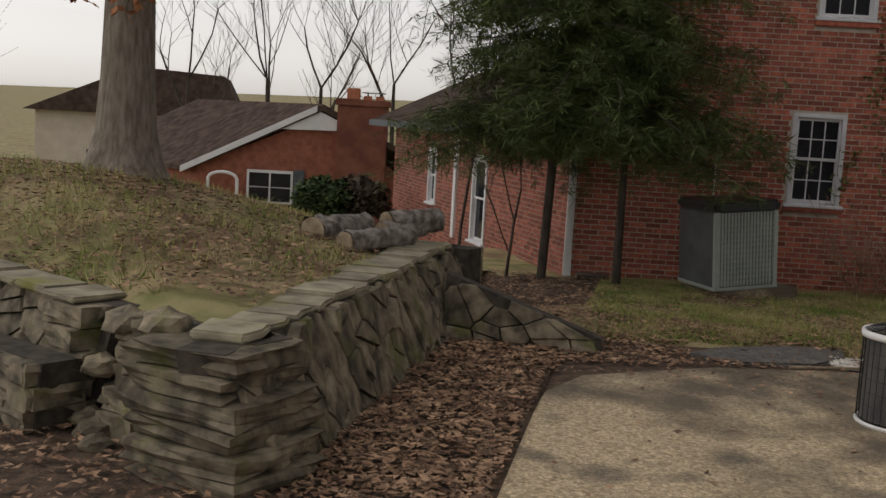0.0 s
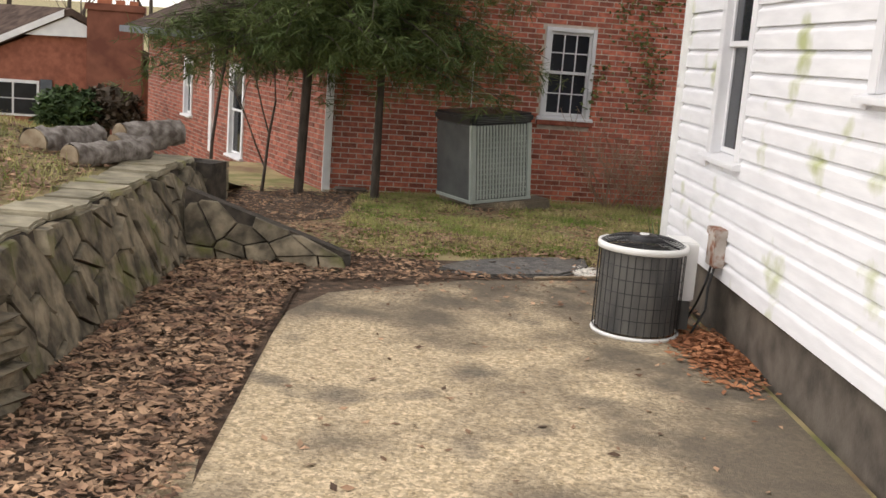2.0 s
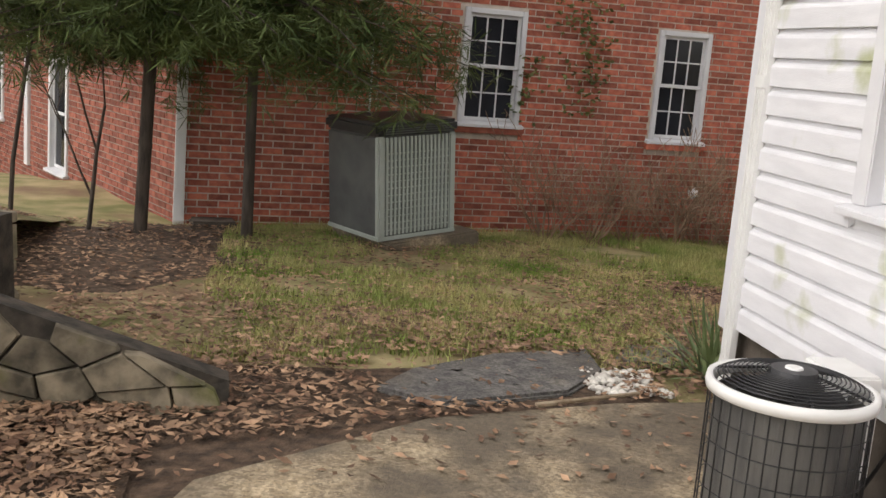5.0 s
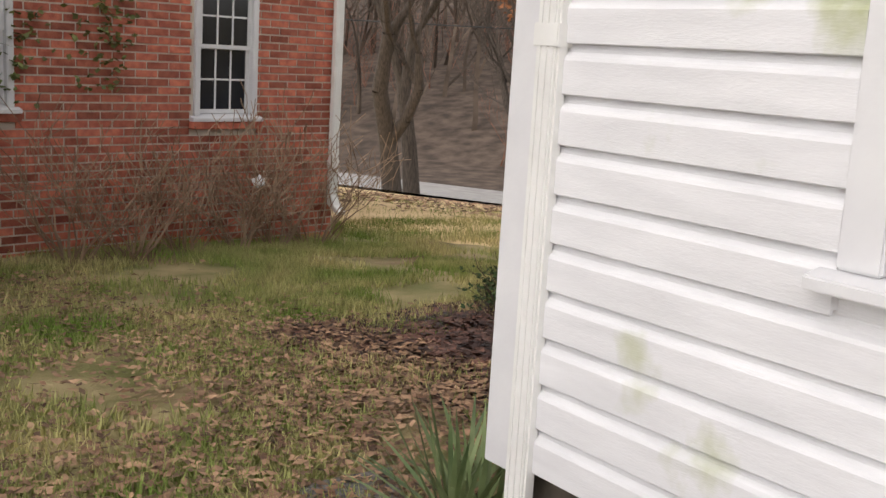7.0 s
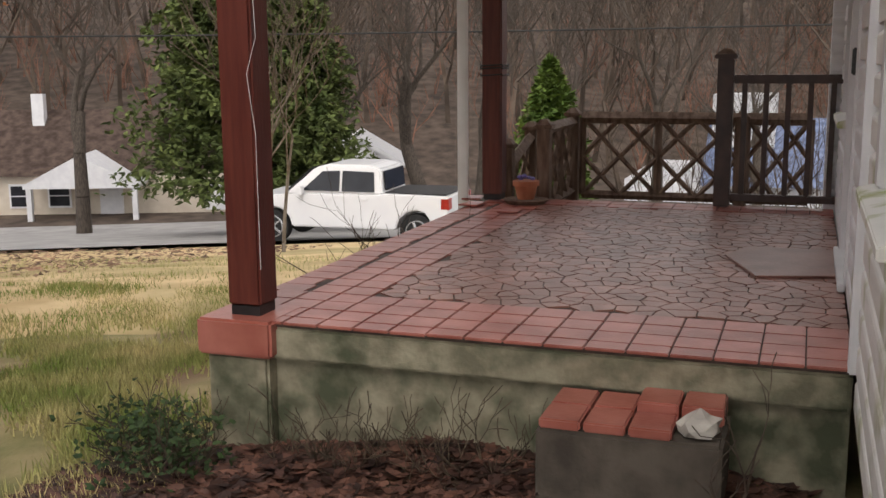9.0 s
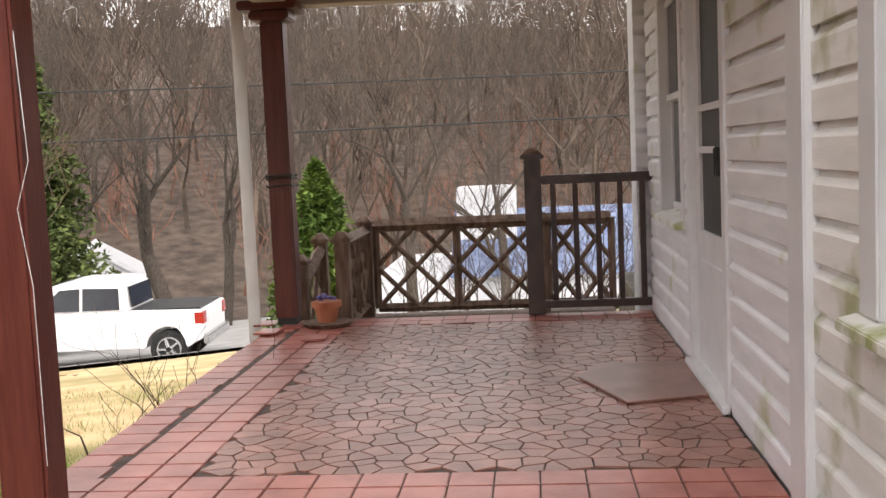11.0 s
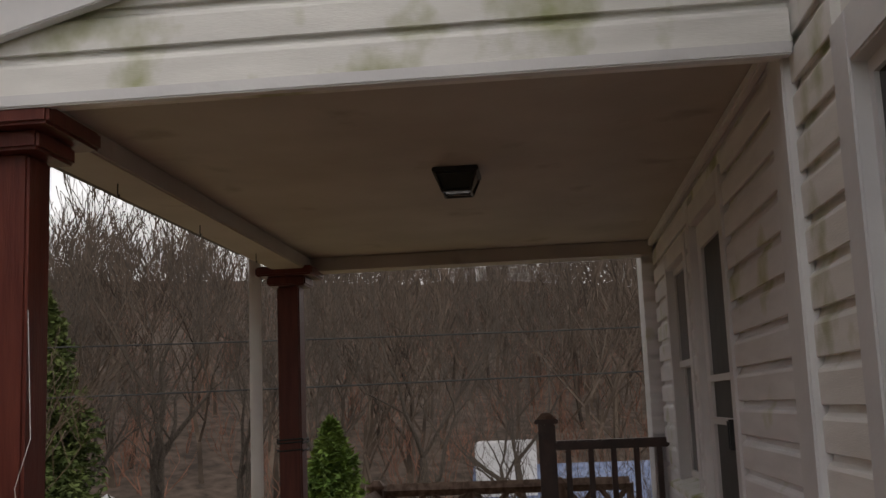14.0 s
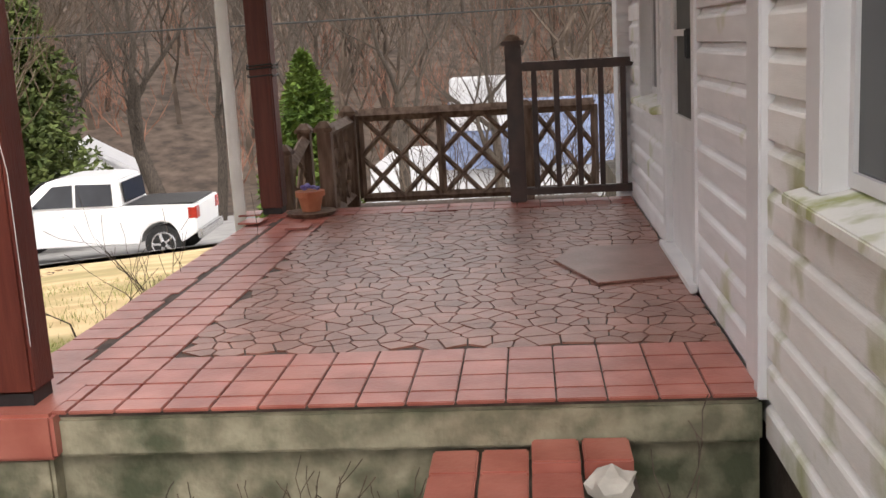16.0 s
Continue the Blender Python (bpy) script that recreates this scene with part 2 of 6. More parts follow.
M["terracotta"] = material("terracotta", (0.36, 0.12, 0.06), (0.46, 0.17, 0.09), 0.7, 9, 0.2, 60)
M["purple"] = material("purple_petal", (0.12, 0.1, 0.32), (0.3, 0.3, 0.5), 0.7, 9, 0)
M["pebble"] = material("white_pebble", (0.5, 0.47, 0.42), (0.7, 0.67, 0.6), 0.8, 12, 0.2, 60, rnd=0.2)
M["cable"] = material("black_cable", (0.02, 0.02, 0.02), (0.03, 0.03, 0.03), 0.6, 5, 0)


weather_drive(M["concrete"])
weather_drive(M["slab"], 0.0)


# ---- mesh helpers ----
def box(bm, x0, y0, z0, x1, y1, z1, bevel=0.0, m=None):
    r = bmesh.ops.create_cube(bm, size=1.0)
    mat = Matrix.Translation(((x0 + x1) / 2, (y0 + y1) / 2, (z0 + z1) / 2)) @ Matrix.Diagonal((abs(x1 - x0), abs(y1 - y0), abs(z1 - z0), 1))
    bmesh.ops.transform(bm, matrix=(m @ mat) if m else mat, verts=r["verts"])
    if bevel:
        es = list({e for v in r["verts"] for e in v.link_edges})
        bmesh.ops.bevel(bm, geom=es, offset=bevel, segments=2, affect="EDGES")


def rod(bm, a, b, r0, r1=None, n=8):
    a, b = Vector(a), Vector(b)
    d = b - a
    if d.length < 1e-6:
        return
    m = Matrix.Translation((a + b) / 2) @ d.to_track_quat("Z", "Y").to_matrix().to_4x4()
    bmesh.ops.create_cone(bm, cap_ends=True, segments=n, radius1=r0, radius2=r0 if r1 is None else r1, depth=d.length, matrix=m)


def prism(bm, pts, axis, lo, hi, bevel=0.0):
    """Extrudes a polygon given in the two axes other than `axis`."""
    def put(p, h):
        return {"x": (h, p[0], p[1]), "y": (p[0], h, p[1]), "z": (p[0], p[1], h)}[axis]
    a = [bm.verts.new(put(p, lo)) for p in pts]
    b = [bm.verts.new(put(p, hi)) for p in pts]
    fs = [bm.faces.new(a), bm.faces.new(b[::-1])]
    for i in range(len(pts)):
        j = (i + 1) % len(pts)
        fs.append(bm.faces.new((a[j], a[i], b[i], b[j])))
    bmesh.ops.recalc_face_normals(bm, faces=fs)
    if bevel:
        bmesh.ops.bevel(bm, geom=list({e for f in fs for e in f.edges}), offset=bevel, segments=2, affect="EDGES")


def ball(bm, c, r, sub=2, squash=1.0, rough=0.0):
    g = bmesh.ops.create_icosphere(bm, subdivisions=sub, radius=1.0)
    for v in g["verts"]:
        k = 1 + rough * noise.noise(v.co * 2.1 + Vector(c))
        v.co = Vector(c) + Vector((v.co.x * r * k, v.co.y * r * k, v.co.z * r * squash * k))


def finish(bm, name, mats):
    me = bpy.data.meshes.new(name)
    bm.to_mesh(me)
    bm.free()
    me.materials.append(mats)
    return me


def part(name, bm, mat, parent=None, label="", m=None, smooth=False):
    me = finish(bm, name, mat)
    if smooth:
        me.shade_smooth()
    ob = new(name, me)
    if parent:
        ob.parent = parent
    if m:
        ob.matrix_basis = m
    if label:
        ob["label"] = label
    return ob


def thing(name, label, category, m=None, group="", kind=""):
    ob = new(name)
    ob.empty_display_size = 0.1
    if m:
        ob.matrix_basis = m
    return tagged(ob, label, category, group, kind)


def raw(name, verts, faces, mat, parent=None, label="", kind="", category="", smooth=False):
    me = bpy.data.meshes.new(name)
    me.from_pydata([tuple(v) for v in verts], [], [tuple(f) for f in faces])
    me.materials.append(mat)
    if smooth:
        me.shade_smooth()
    ob = new(name, me)
    if parent:
        ob.parent = parent
    return tagged(ob, label, category, "", kind)


def BX(*a, bevel=0.0, m=None):
    bm = bmesh.new()
    box(bm, *a, bevel=bevel, m=m)
    return bm


def cells(w, h, sw, sh, rng, jitter=0.42, gap=0.012):
    """Irregular polygons that fill a w x h rectangle, shrunk by a joint."""
    nx, ny = max(1, round(w / sw)), max(1, round(h / sh))
    P = [((i + 0.5 + (0.5 if j % 2 else 0) + rng.uniform(-jitter, jitter)) * w / nx, (j + 0.5 + rng.uniform(-jitter, jitter)) * h / ny) for j in range(-1, ny + 1) for i in range(-2, nx + 1)]
    P = np.array(P)
    out = []
    for k, (px, py) in enumerate(P):
        if not (0 <= px <= w and 0 <= py <= h):
            continue
        poly = [(0, 0), (w, 0), (w, h), (0, h)]
        d = np.hypot((P[:, 0] - px) / sw, (P[:, 1] - py) / sh)
        for q in np.argsort(d)[1:16]:
            qx, qy = P[q]
            nx_, ny_ = qx - px, qy - py
            ln = math.hypot(nx_, ny_)
            c = (nx_ * (px + qx) + ny_ * (py + qy)) / 2 - gap / 2 * ln
            res = []
            for a, b in zip(poly, poly[1:] + poly[:1]):
                da, db = nx_ * a[0] + ny_ * a[1] - c, nx_ * b[0] + ny_ * b[1] - c
                if da <= 0:
                    res.append(a)
                if da * db < 0:
                    s_ = da / (da - db)
                    res.append((a[0] + (b[0] - a[0]) * s_, a[1] + (b[1] - a[1]) * s_))
            poly = res
            if len(poly) < 3:
                break
        if len(poly) >= 3:
            out.append(poly)
    return out


def pad(poly, depth, chamfer, place):
    """A piece with a chamfered face: verts and faces from a polygon; place maps (u, v, out) to the world."""
    cx, cy = sum(p[0] for p in poly) / len(poly), sum(p[1] for p in poly) / len(poly)
    n = len(poly)
    v = [place(x, y, 0) for x, y in poly] + [place(x, y, depth - chamfer) for x, y in poly]
    v += [place(cx + (x - cx) * (1 - chamfer * 3.5), cy + (y - cy) * (1 - chamfer * 3.5), depth) for x, y in poly]
    f = [tuple(range(2 * n, 3 * n))]
    for i in range(n):
        j = (i + 1) % n
        f += [(i, j, n + j, n + i), (n + i, n + j, 2 * n + j, 2 * n + i)]
    return v, f


def lerp(t, xs):
    for (a, va), (b, vb) in zip(xs, xs[1:]):
        if t <= b:
            return va + (vb - va) * max(0, (t - a) / (b - a))
    return xs[-1][1]


# ---- the lie of the land ----
SLOPE = [(-999, 0), (4.5, 0), (9, -0.5), (21, -2.2), (24, -2.72), (38, -4.5), (50, -5.2), (75, 0.5), (150, 19.5), (220, 21.0), (400, 21.0), (4000, 21.0)]


def land(x, y):
    s_ = 0.88 * x + 0.47 * y
    z = lerp(s_, SLOPE)
    if y > 1.0:
        z -= 0.26 * min(1, (y - 1) / 4.5) * min(1, max(0, (9 - s_) / 4))
    if y > 8 and x < 0:
        z -= 1.4 * min(1, (y - 8) / 12)
    return z


def sheet(name, us, vs, f, mat, label, category="ground"):
    V = [f(u, v) for v in vs for u in us]
    n = len(us)
    F = [(j * n + i, j * n + i + 1, (j + 1) * n + i + 1, (j + 1) * n + i) for j in range(len(vs) - 1) for i in range(n - 1)]
    return raw(name, V, F, mat, None, label, "structure", category, True)


GX = [-3000, -800, -300, -150, -80, -50, -30, -20, -14] + [-10 + i * 0.5 for i in range(61)] + [22 + 2 * i for i in range(40)] + [110, 125, 150, 180, 230, 400, 900, 3000]
GY = [-3000, -800, -300, -150, -80, -50, -30, -20, -14] + [-10 + i * 0.5 for i in range(71)] + [27 + 2 * i for i in range(35)] + [105, 125, 150, 180, 230, 400, 900, 3000]
sheet("ground", GX, GY, lambda x, y: (x, y, land(x, y) - 0.02 + 0.03 * noise.noise(Vector((x * 0.8, y * 0.8, 0)))), M["soil"], "winter lawn of patchy green and straw-coloured grass")


def along(s_, w, up=0.0):
    """A place by distance down the slope and sideways along the road."""
    x, y = 0.88 * s_ - 0.47 * w, 0.47 * s_ + 0.88 * w
    return (x, y, land(x, y) + up)


sheet("ground_straw_bank", [6.5 + i for i in range(15)] + [21.3], [-4 + i for i in range(36)], lambda u, v: along(u, v, 0.03 * noise.noise(Vector((u * 0.9, v * 0.9, 6))) + 0.012 if 7 < u < 21 else -0.04), M["dry"], "pale straw-coloured lawn sloping to the road")
sheet("road", [21 + i for i in range(23)], [-40 + 2 * i for i in range(55)], lambda u, v: along(u, v, 0.07), M["asphalt"], "pale grey asphalt road at the foot of the slope", "road")
sheet("ground_forest_floor", [41 + 4 * i for i in range(46)], [-220 + 8 * i for i in range(56)], lambda u, v: along(u, v, 0.06 + 1.3 * min(1, max(0, u - 43) / 12) + 0.8 * min(1, max(0, u - 43) / 12) * noise.noise(Vector((u * 0.05, v * 0.05, 3)))), M["litter_hill"], "brown leaf-covered wooded hillside")

sheet("ground_leaf_bed", [-5.2 + 0.3 * i for i in range(14)], [1.6 + 0.3 * i for i in range(14)], lambda x, y: (x, y, land(x, y) + 0.03 - 0.055 * math.hypot((x + 3.4) / 1.5, (y - 3.9) / 1.9) + 0.035 * noise.noise(Vector((x * 1.7, y * 1.7, 8)))), M["mulch"], "dark soil and dead leaves beneath the pine")

# drive
DR = [(-2.9, -13), (-2.84, -4.44), (-2.71, -3.32), (-2.65, -1.7), (-2.45, -1.15), (-1.51, -0.47), (-0.6, -0.22), (-0.02, -0.16), (-0.02, -13)]
bm = bmesh.new()
prism(bm, DR, "z", -0.2, 0.012, 0.01)
tagged(part("pavement_drive", bm, M["concrete"]), "pale exposed-aggregate concrete drive with dark stains", "drive", "", "structure")
for pts, lab in (([(-1.72, -0.1), (-1.5, 0.2), (-1.03, 0.5), (-0.47, 0.66), (-0.5, 0.25), (-0.78, -0.1), (-1.45, -0.32)], "dark broken concrete slab with a cracked edge"),
                 ([(-0.4, 0.44), (-0.22, 0.76), (0.17, 0.74), (-0.02, 0.36)], "small dark paving slab sunk in the grass")):
    bm = bmesh.new()
    prism(bm, pts, "z", -0.15, 0.024, 0.015)
    tagged(part("paving_slab", bm, M["slab"]), lab, "slab")

# leaf-strewn strip and terrace
sheet("ground_leaf_strip", [-3.75, -3.4, -3.0, -2.66], [-9 + 0.5 * i for i in range(18)], lambda x, y: (x, y, 0.015 + 0.02 * noise.noise(Vector((x, y, 0)))), M["mulch"], "strip of dead leaves between drive and stone wall")


def terrace(x, y):
    edge = 0.57 + 0.4 * max(0.0, y + 3.55 - 0.578 * (-4.02 - x))
    return min(edge, 0.6 + 0.19 * min(2.5, max(0, -4.05 - x)) - 0.17 * max(0, y - 0.3) - (0.0 if y < 7 else 0.05 * (y - 7)) + 0.03 * noise.noise(Vector((x, y, 5))))


sheet("ground_leaf_corner", [-8 + 0.5 * i for i in range(9)] + [-3.6], [-9 + 0.5 * i for i in range(15)], lambda x, y: (x, y, 0.012 + 0.015 * noise.noise(Vector((x * 2, y * 2, 1)))), M["mulch"], "dark soil and dead leaves before the broken wall")
sheet("ground_leaf_edge", [-3.6 + 0.3 * i for i in range(12)], [-1.75 + 0.25 * i for i in range(9)], lambda x, y: (x, y, -0.004 + 0.012 * noise.noise(Vector((x * 3, y * 3, 2)))), M["mulch"], "bare soil and dead leaves at the drive's edge")
sheet("ground_terrace", [-4.02 - 0.45 * i for i in range(30)], [-3.6 + 0.5 * i for i in range(25)], lambda x, y: (x, max(y, -3.55 + 0.578 * (-4.02 - x)), max(land(x, y) - 0.05, terrace(x, y))), M["soil"], "raised grassy bank covered in dead leaves")


# ---- the white house ----
LAP = 0.127


def board_mesh(length):
    """One siding board along +x, face towards -y, its foot proud of its head."""
    prof = [(0.006, 0.012), (-0.012, 0.012), (-0.021, 0.0), (-0.024, 0.003), (-0.025, 0.086), (-0.021, 0.096), (-0.008, 0.107), (-0.001, LAP - 0.002), (0.006, LAP + 0.011)]
    bm = bmesh.new()
    prism(bm, prof, "x", 0, length)
    return bm


def siding(wall, holes, u0, u1, z0, z1, m, mat):
    """Boards from z0 to z1 between u0 and u1 (along the wall's x), cut at holes (u0, u1, z0, z1)."""
    meshes, z = {}, z0
    while z < z1:
        spans = [(u0, u1)]
        for h0, h1, hz0, hz1 in holes:
            if hz0 - LAP * 0.9 < z < hz1:
                spans = [s_ for a, b in spans for s_ in ((a, min(b, h0)), (max(a, h1), b)) if s_[1] - s_[0] > 0.02]
        for a, b in spans:
            k = round(b - a, 3)
            if k not in meshes:
                meshes[k] = finish(board_mesh(b - a), "siding_board", mat)
            ob = new("siding_board", meshes[k])
            ob.parent = wall
            ob.matrix_basis = m @ pose(a, 0, z)
        z += LAP


def wall_slab(name, m, u0, u1, z0, z1, holes, label, mat):
    """A wall 0.14 thick behind the plane y = 0 of m, with openings right through."""
    us = sorted({u0, u1, *[h[0] for h in holes], *[h[1] for h in holes]})
    zs = sorted({z0, z1, *[h[2] for h in holes], *[h[3] for h in holes]})
    bm = bmesh.new()
    for a, b in zip(us, us[1:]):
        for c, d_ in zip(zs, zs[1:]):
            if not any(h[0] <= (a + b) / 2 <= h[1] and h[2] <= (c + d_) / 2 <= h[3] for h in holes):
                box(bm, a, 0.001, c, b, 0.14, d_)
    bmesh.ops.remove_doubles(bm, verts=bm.verts, dist=0.0005)
    ob = part(name, bm, mat, None, "", m)
    return tagged(ob, label, "wall", "", "structure")


def sash_window(name, m, w, h, label, cols=2, rows=2, casing=0.1, mat="trim", sill="sill", curtain=False, depth=0.07):
    """A double-hung window whose outer casing is w x h from (0, 0), face towards -y."""
    top = thing(name, label, "window", m, "", "structure")
    for n_, a in (("window_frame", (0, -0.03, 0, casing, depth, h)), ("window_frame", (w - casing, -0.03, 0, w, depth, h)), ("window_frame", (casing, -0.03, h - casing, w - casing, depth, h))):
        part(n_, BX(*a, bevel=0.006), M[mat], top)
    bm = bmesh.new()
    prism(bm, [(-0.075, -0.045), (-0.075, -0.015), (depth, 0.02), (depth, -0.045)], "x", -0.04, w + 0.04, 0.004)
    part("window_sill", bm, M[sill], top)
    mid = h * 0.5
    for k, (a, b, y) in enumerate(((0.02, mid + 0.015, 0.035), (mid - 0.015, h - casing, 0.012))):
        bm = bmesh.new()
        s_ = 0.035
        box(bm, casing, y, a, casing + s_, y + 0.025, b)
        box(bm, w - casing - s_, y, a, w - casing, y + 0.025, b)
        box(bm, casing + s_, y, a, w - casing - s_, y + 0.025, a + s_)
        box(bm, casing + s_, y, b - s_, w - casing - s_, y + 0.025, b)
        iw, ih = w - 2 * casing - 2 * s_, b - a - 2 * s_
        for i in range(1, cols):
            x = casing + s_ + iw * i / cols
            box(bm, x - 0.008, y + 0.004, a + s_, x + 0.008, y + 0.02, b - s_)
        for i in range(1, rows):
            z = a + s_ + ih * i / rows
            box(bm, casing + s_, y + 0.005, z - 0.008, w - casing - s_, y + 0.019, z + 0.008)
        part("sash", bm, M[mat], top)
        part("pane", BX(casing + s_ * 0.5, y + 0.012, a + s_ * 0.5, w - casing - s_ * 0.5, y + 0.016, b - s_ * 0.5), M["glass_dark"], top)
    return top


MA = pose(0, 0, 0, 0, 0, -90)   # wall A: local x runs along -y, face towards -x
HA = [(1.02, 1.68, 1.1, 2.5), (3.4, 4.3, 1.58, 2.6)]
wa = wall_slab("wall_west", MA, 0, 12, 0.36, 5.0, HA, "white clapboard side wall with green algae stains", M["siding"])
siding(wa, [(0, 0.0, 0, 0), *[(a - 0.03, b + 0.03, c - 0.04, d_ + 0.02) for a, b, c, d_ in HA]], 0.075, 12, 0.368, 3.4, pose(0, 0, 0), M["siding"])
MB = pose(0, 0, 0, 0, 0, 180)   # wall B: local x runs along -x, face towards +y
HB = [(-2.1, -1.2, 1.17, 2.5), (-4.78, -3.86, 0.55, 2.55), (-5.95, -5.0, 1.2, 2.48)]
wb = wall_slab("wall_north", MB, -6.6, -0.14, 0.36, 5.0, HB, "white clapboard front wall, mossy beside the porch", M["siding_mossy"])
siding(wb, [(a - 0.03, b + 0.03, c - 0.04, d_ + 0.02) for a, b, c, d_ in HB], -2.57, -0.075, 0.36, 4.6, pose(0, 0, 0), M["siding_mossy"])
siding(wb, [(a - 0.03, b + 0.03, c - 0.04, d_ + 0.02) for a, b, c, d_ in HB], -6.6, -2.8, 0.5, 2.66, pose(0, 0, 0), M["siding"])
tagged(part("wall_east", BX(6.62, -8, -2.5, 6.95, 0.1, 5.0), M["siding"]), "white clapboard projecting end of the house", "wall", "", "structure")
we = bpy.data.objects["wall_east"]
siding(we, [], 0, 1.0, 0.3, 4.9, pose(6.62, 0.1, 0, 0, 0, -90), M["siding"])
tagged(part("wall_south", BX(0.14, -12, 0.0, 10, -11.86, 5.0), M["siding"]), "plain white back wall of the house", "wall", "", "structure")
tagged(part("wall_foundation", BX(0.035, -12, -0.5, 10, -0.035, 0.355), M["foundation"]), "grey rendered foundation under the siding", "wall", "", "structure")
tagged(part("ceiling_house", BX(0.15, -11.8, 4.7, 6.6, -0.15, 4.8), M["ceiling"]), "plain ceiling inside the house", "ceiling", "", "structure")
bm = bmesh.new()
prism(bm, [(-0.5, 4.95), (0.4, 4.95), (-6, 8.0), (-12.5, 4.95)], "x", -0.4, 10.8)
tagged(part("roof", bm, M["roof_grey"]), "grey shingled house roof", "roof", "", "structure")
bm = bmesh.new()
box(bm, -0.028, -0.078, 0.34, 0.004, 0.026, 5.0, 0.004)
box(bm, 0.004, -0.004, 0.34, 0.078, 0.026, 5.0, 0.004)
tagged(part("trim_corner", bm, M["trim"]), "white metal corner post of the siding", "trim", "", "structure")
sash_window("window_1", MA @ pose(0.99, 0, 1.1), 0.72, 1.4, "white double-hung window with weathered sill", 1, 1, 0.1, "trim", "trim")
sash_window("window_2", MA @ pose(3.36, 0, 1.58), 0.98, 1.05, "white double-hung window with grey sill", 1, 1, 0.1, "trim", "trim")
sash_window("window_3", MB @ pose(-2.14, 0, 1.17), 0.98, 1.36, "white window with a wide mossy sill", 1, 1, 0.13)
sash_window("window_4", MB @ pose(-5.97, 0, 1.2), 0.99, 1.3, "old porch window with cream frame", 1, 1)


def downspout(m, z0, z1, label, w=0.085, d=0.06, kick=0.16, straps=()):
    top = thing("downspout", label, "downspout", m)
    bm = bmesh.new()
    box(bm, -w / 2, -d, z0 + 0.12, w / 2, -0.006, z1, 0.008)
    part("pipe", bm, M["metal_white"], top)
    for i in (-1, 0, 1):
        part("rib", BX(i * w * 0.28 - 0.006, -d - 0.004, z0 + 0.13, i * w * 0.28 + 0.006, -d + 0.002, z1), M["metal_white"], top)
    bm = bmesh.new()
    prism(bm, [(-0.006, z0 + 0.15), (-d, z0 + 0.15), (-d - kick * 0.4, z0 + 0.05), (-d - kick, z0), (-d - kick, z0 + 0.055), (-d - kick * 0.35, z0 + 0.12), (-0.006, z0 + 0.16)][:3] + [(-d - kick, z0 + 0.0), (-d - kick + 0.03, z0 - 0.04), (-0.02, z0 + 0.05)], "x", -w / 2 - 0.003, w / 2 + 0.003, 0.006)
    part("elbow", bm, M["metal_white"], top)
    for z in straps:
        part("strap", BX(-w / 2 - 0.004, -d - 0.005, z - 0.03, w / 2 + 0.004, 0, z + 0.03, bevel=0.003), M["metal_white"], top)
    return top


downspout(MA @ pose(0.13, 0, 0), 0.08, 4.9, "white square metal downspout at the house corner", 0.085, 0.05, 0.03, (1.53,))

# electrical box
eb = thing("electrical_box", "small rusty electrical box on the white wall with two cables", "electrical box", MA @ pose(1.5, -0.018, 0.45))
part("body", BX(0, -0.075, 0, 0.17, 0, 0.23, bevel=0.008), M["rust"], eb)
part("cover", BX(-0.008, -0.085, 0.19, 0.178, 0.0, 0.238, bevel=0.005), M["rust"], eb)
for dx, ex in ((0.06, 0.02), (0.13, 0.22)):
    bm = bmesh.new()
    pts = [(dx, -0.05, 0), (dx + 0.02, -0.08, -0.12), (ex, -0.1, -0.25), (ex - 0.05, -0.16, -0.42)]
    for a, b in zip(pts, pts[1:]):
        rod(bm, a, b, 0.008, n=6)
    part("cable", bm, M["cable"], eb)


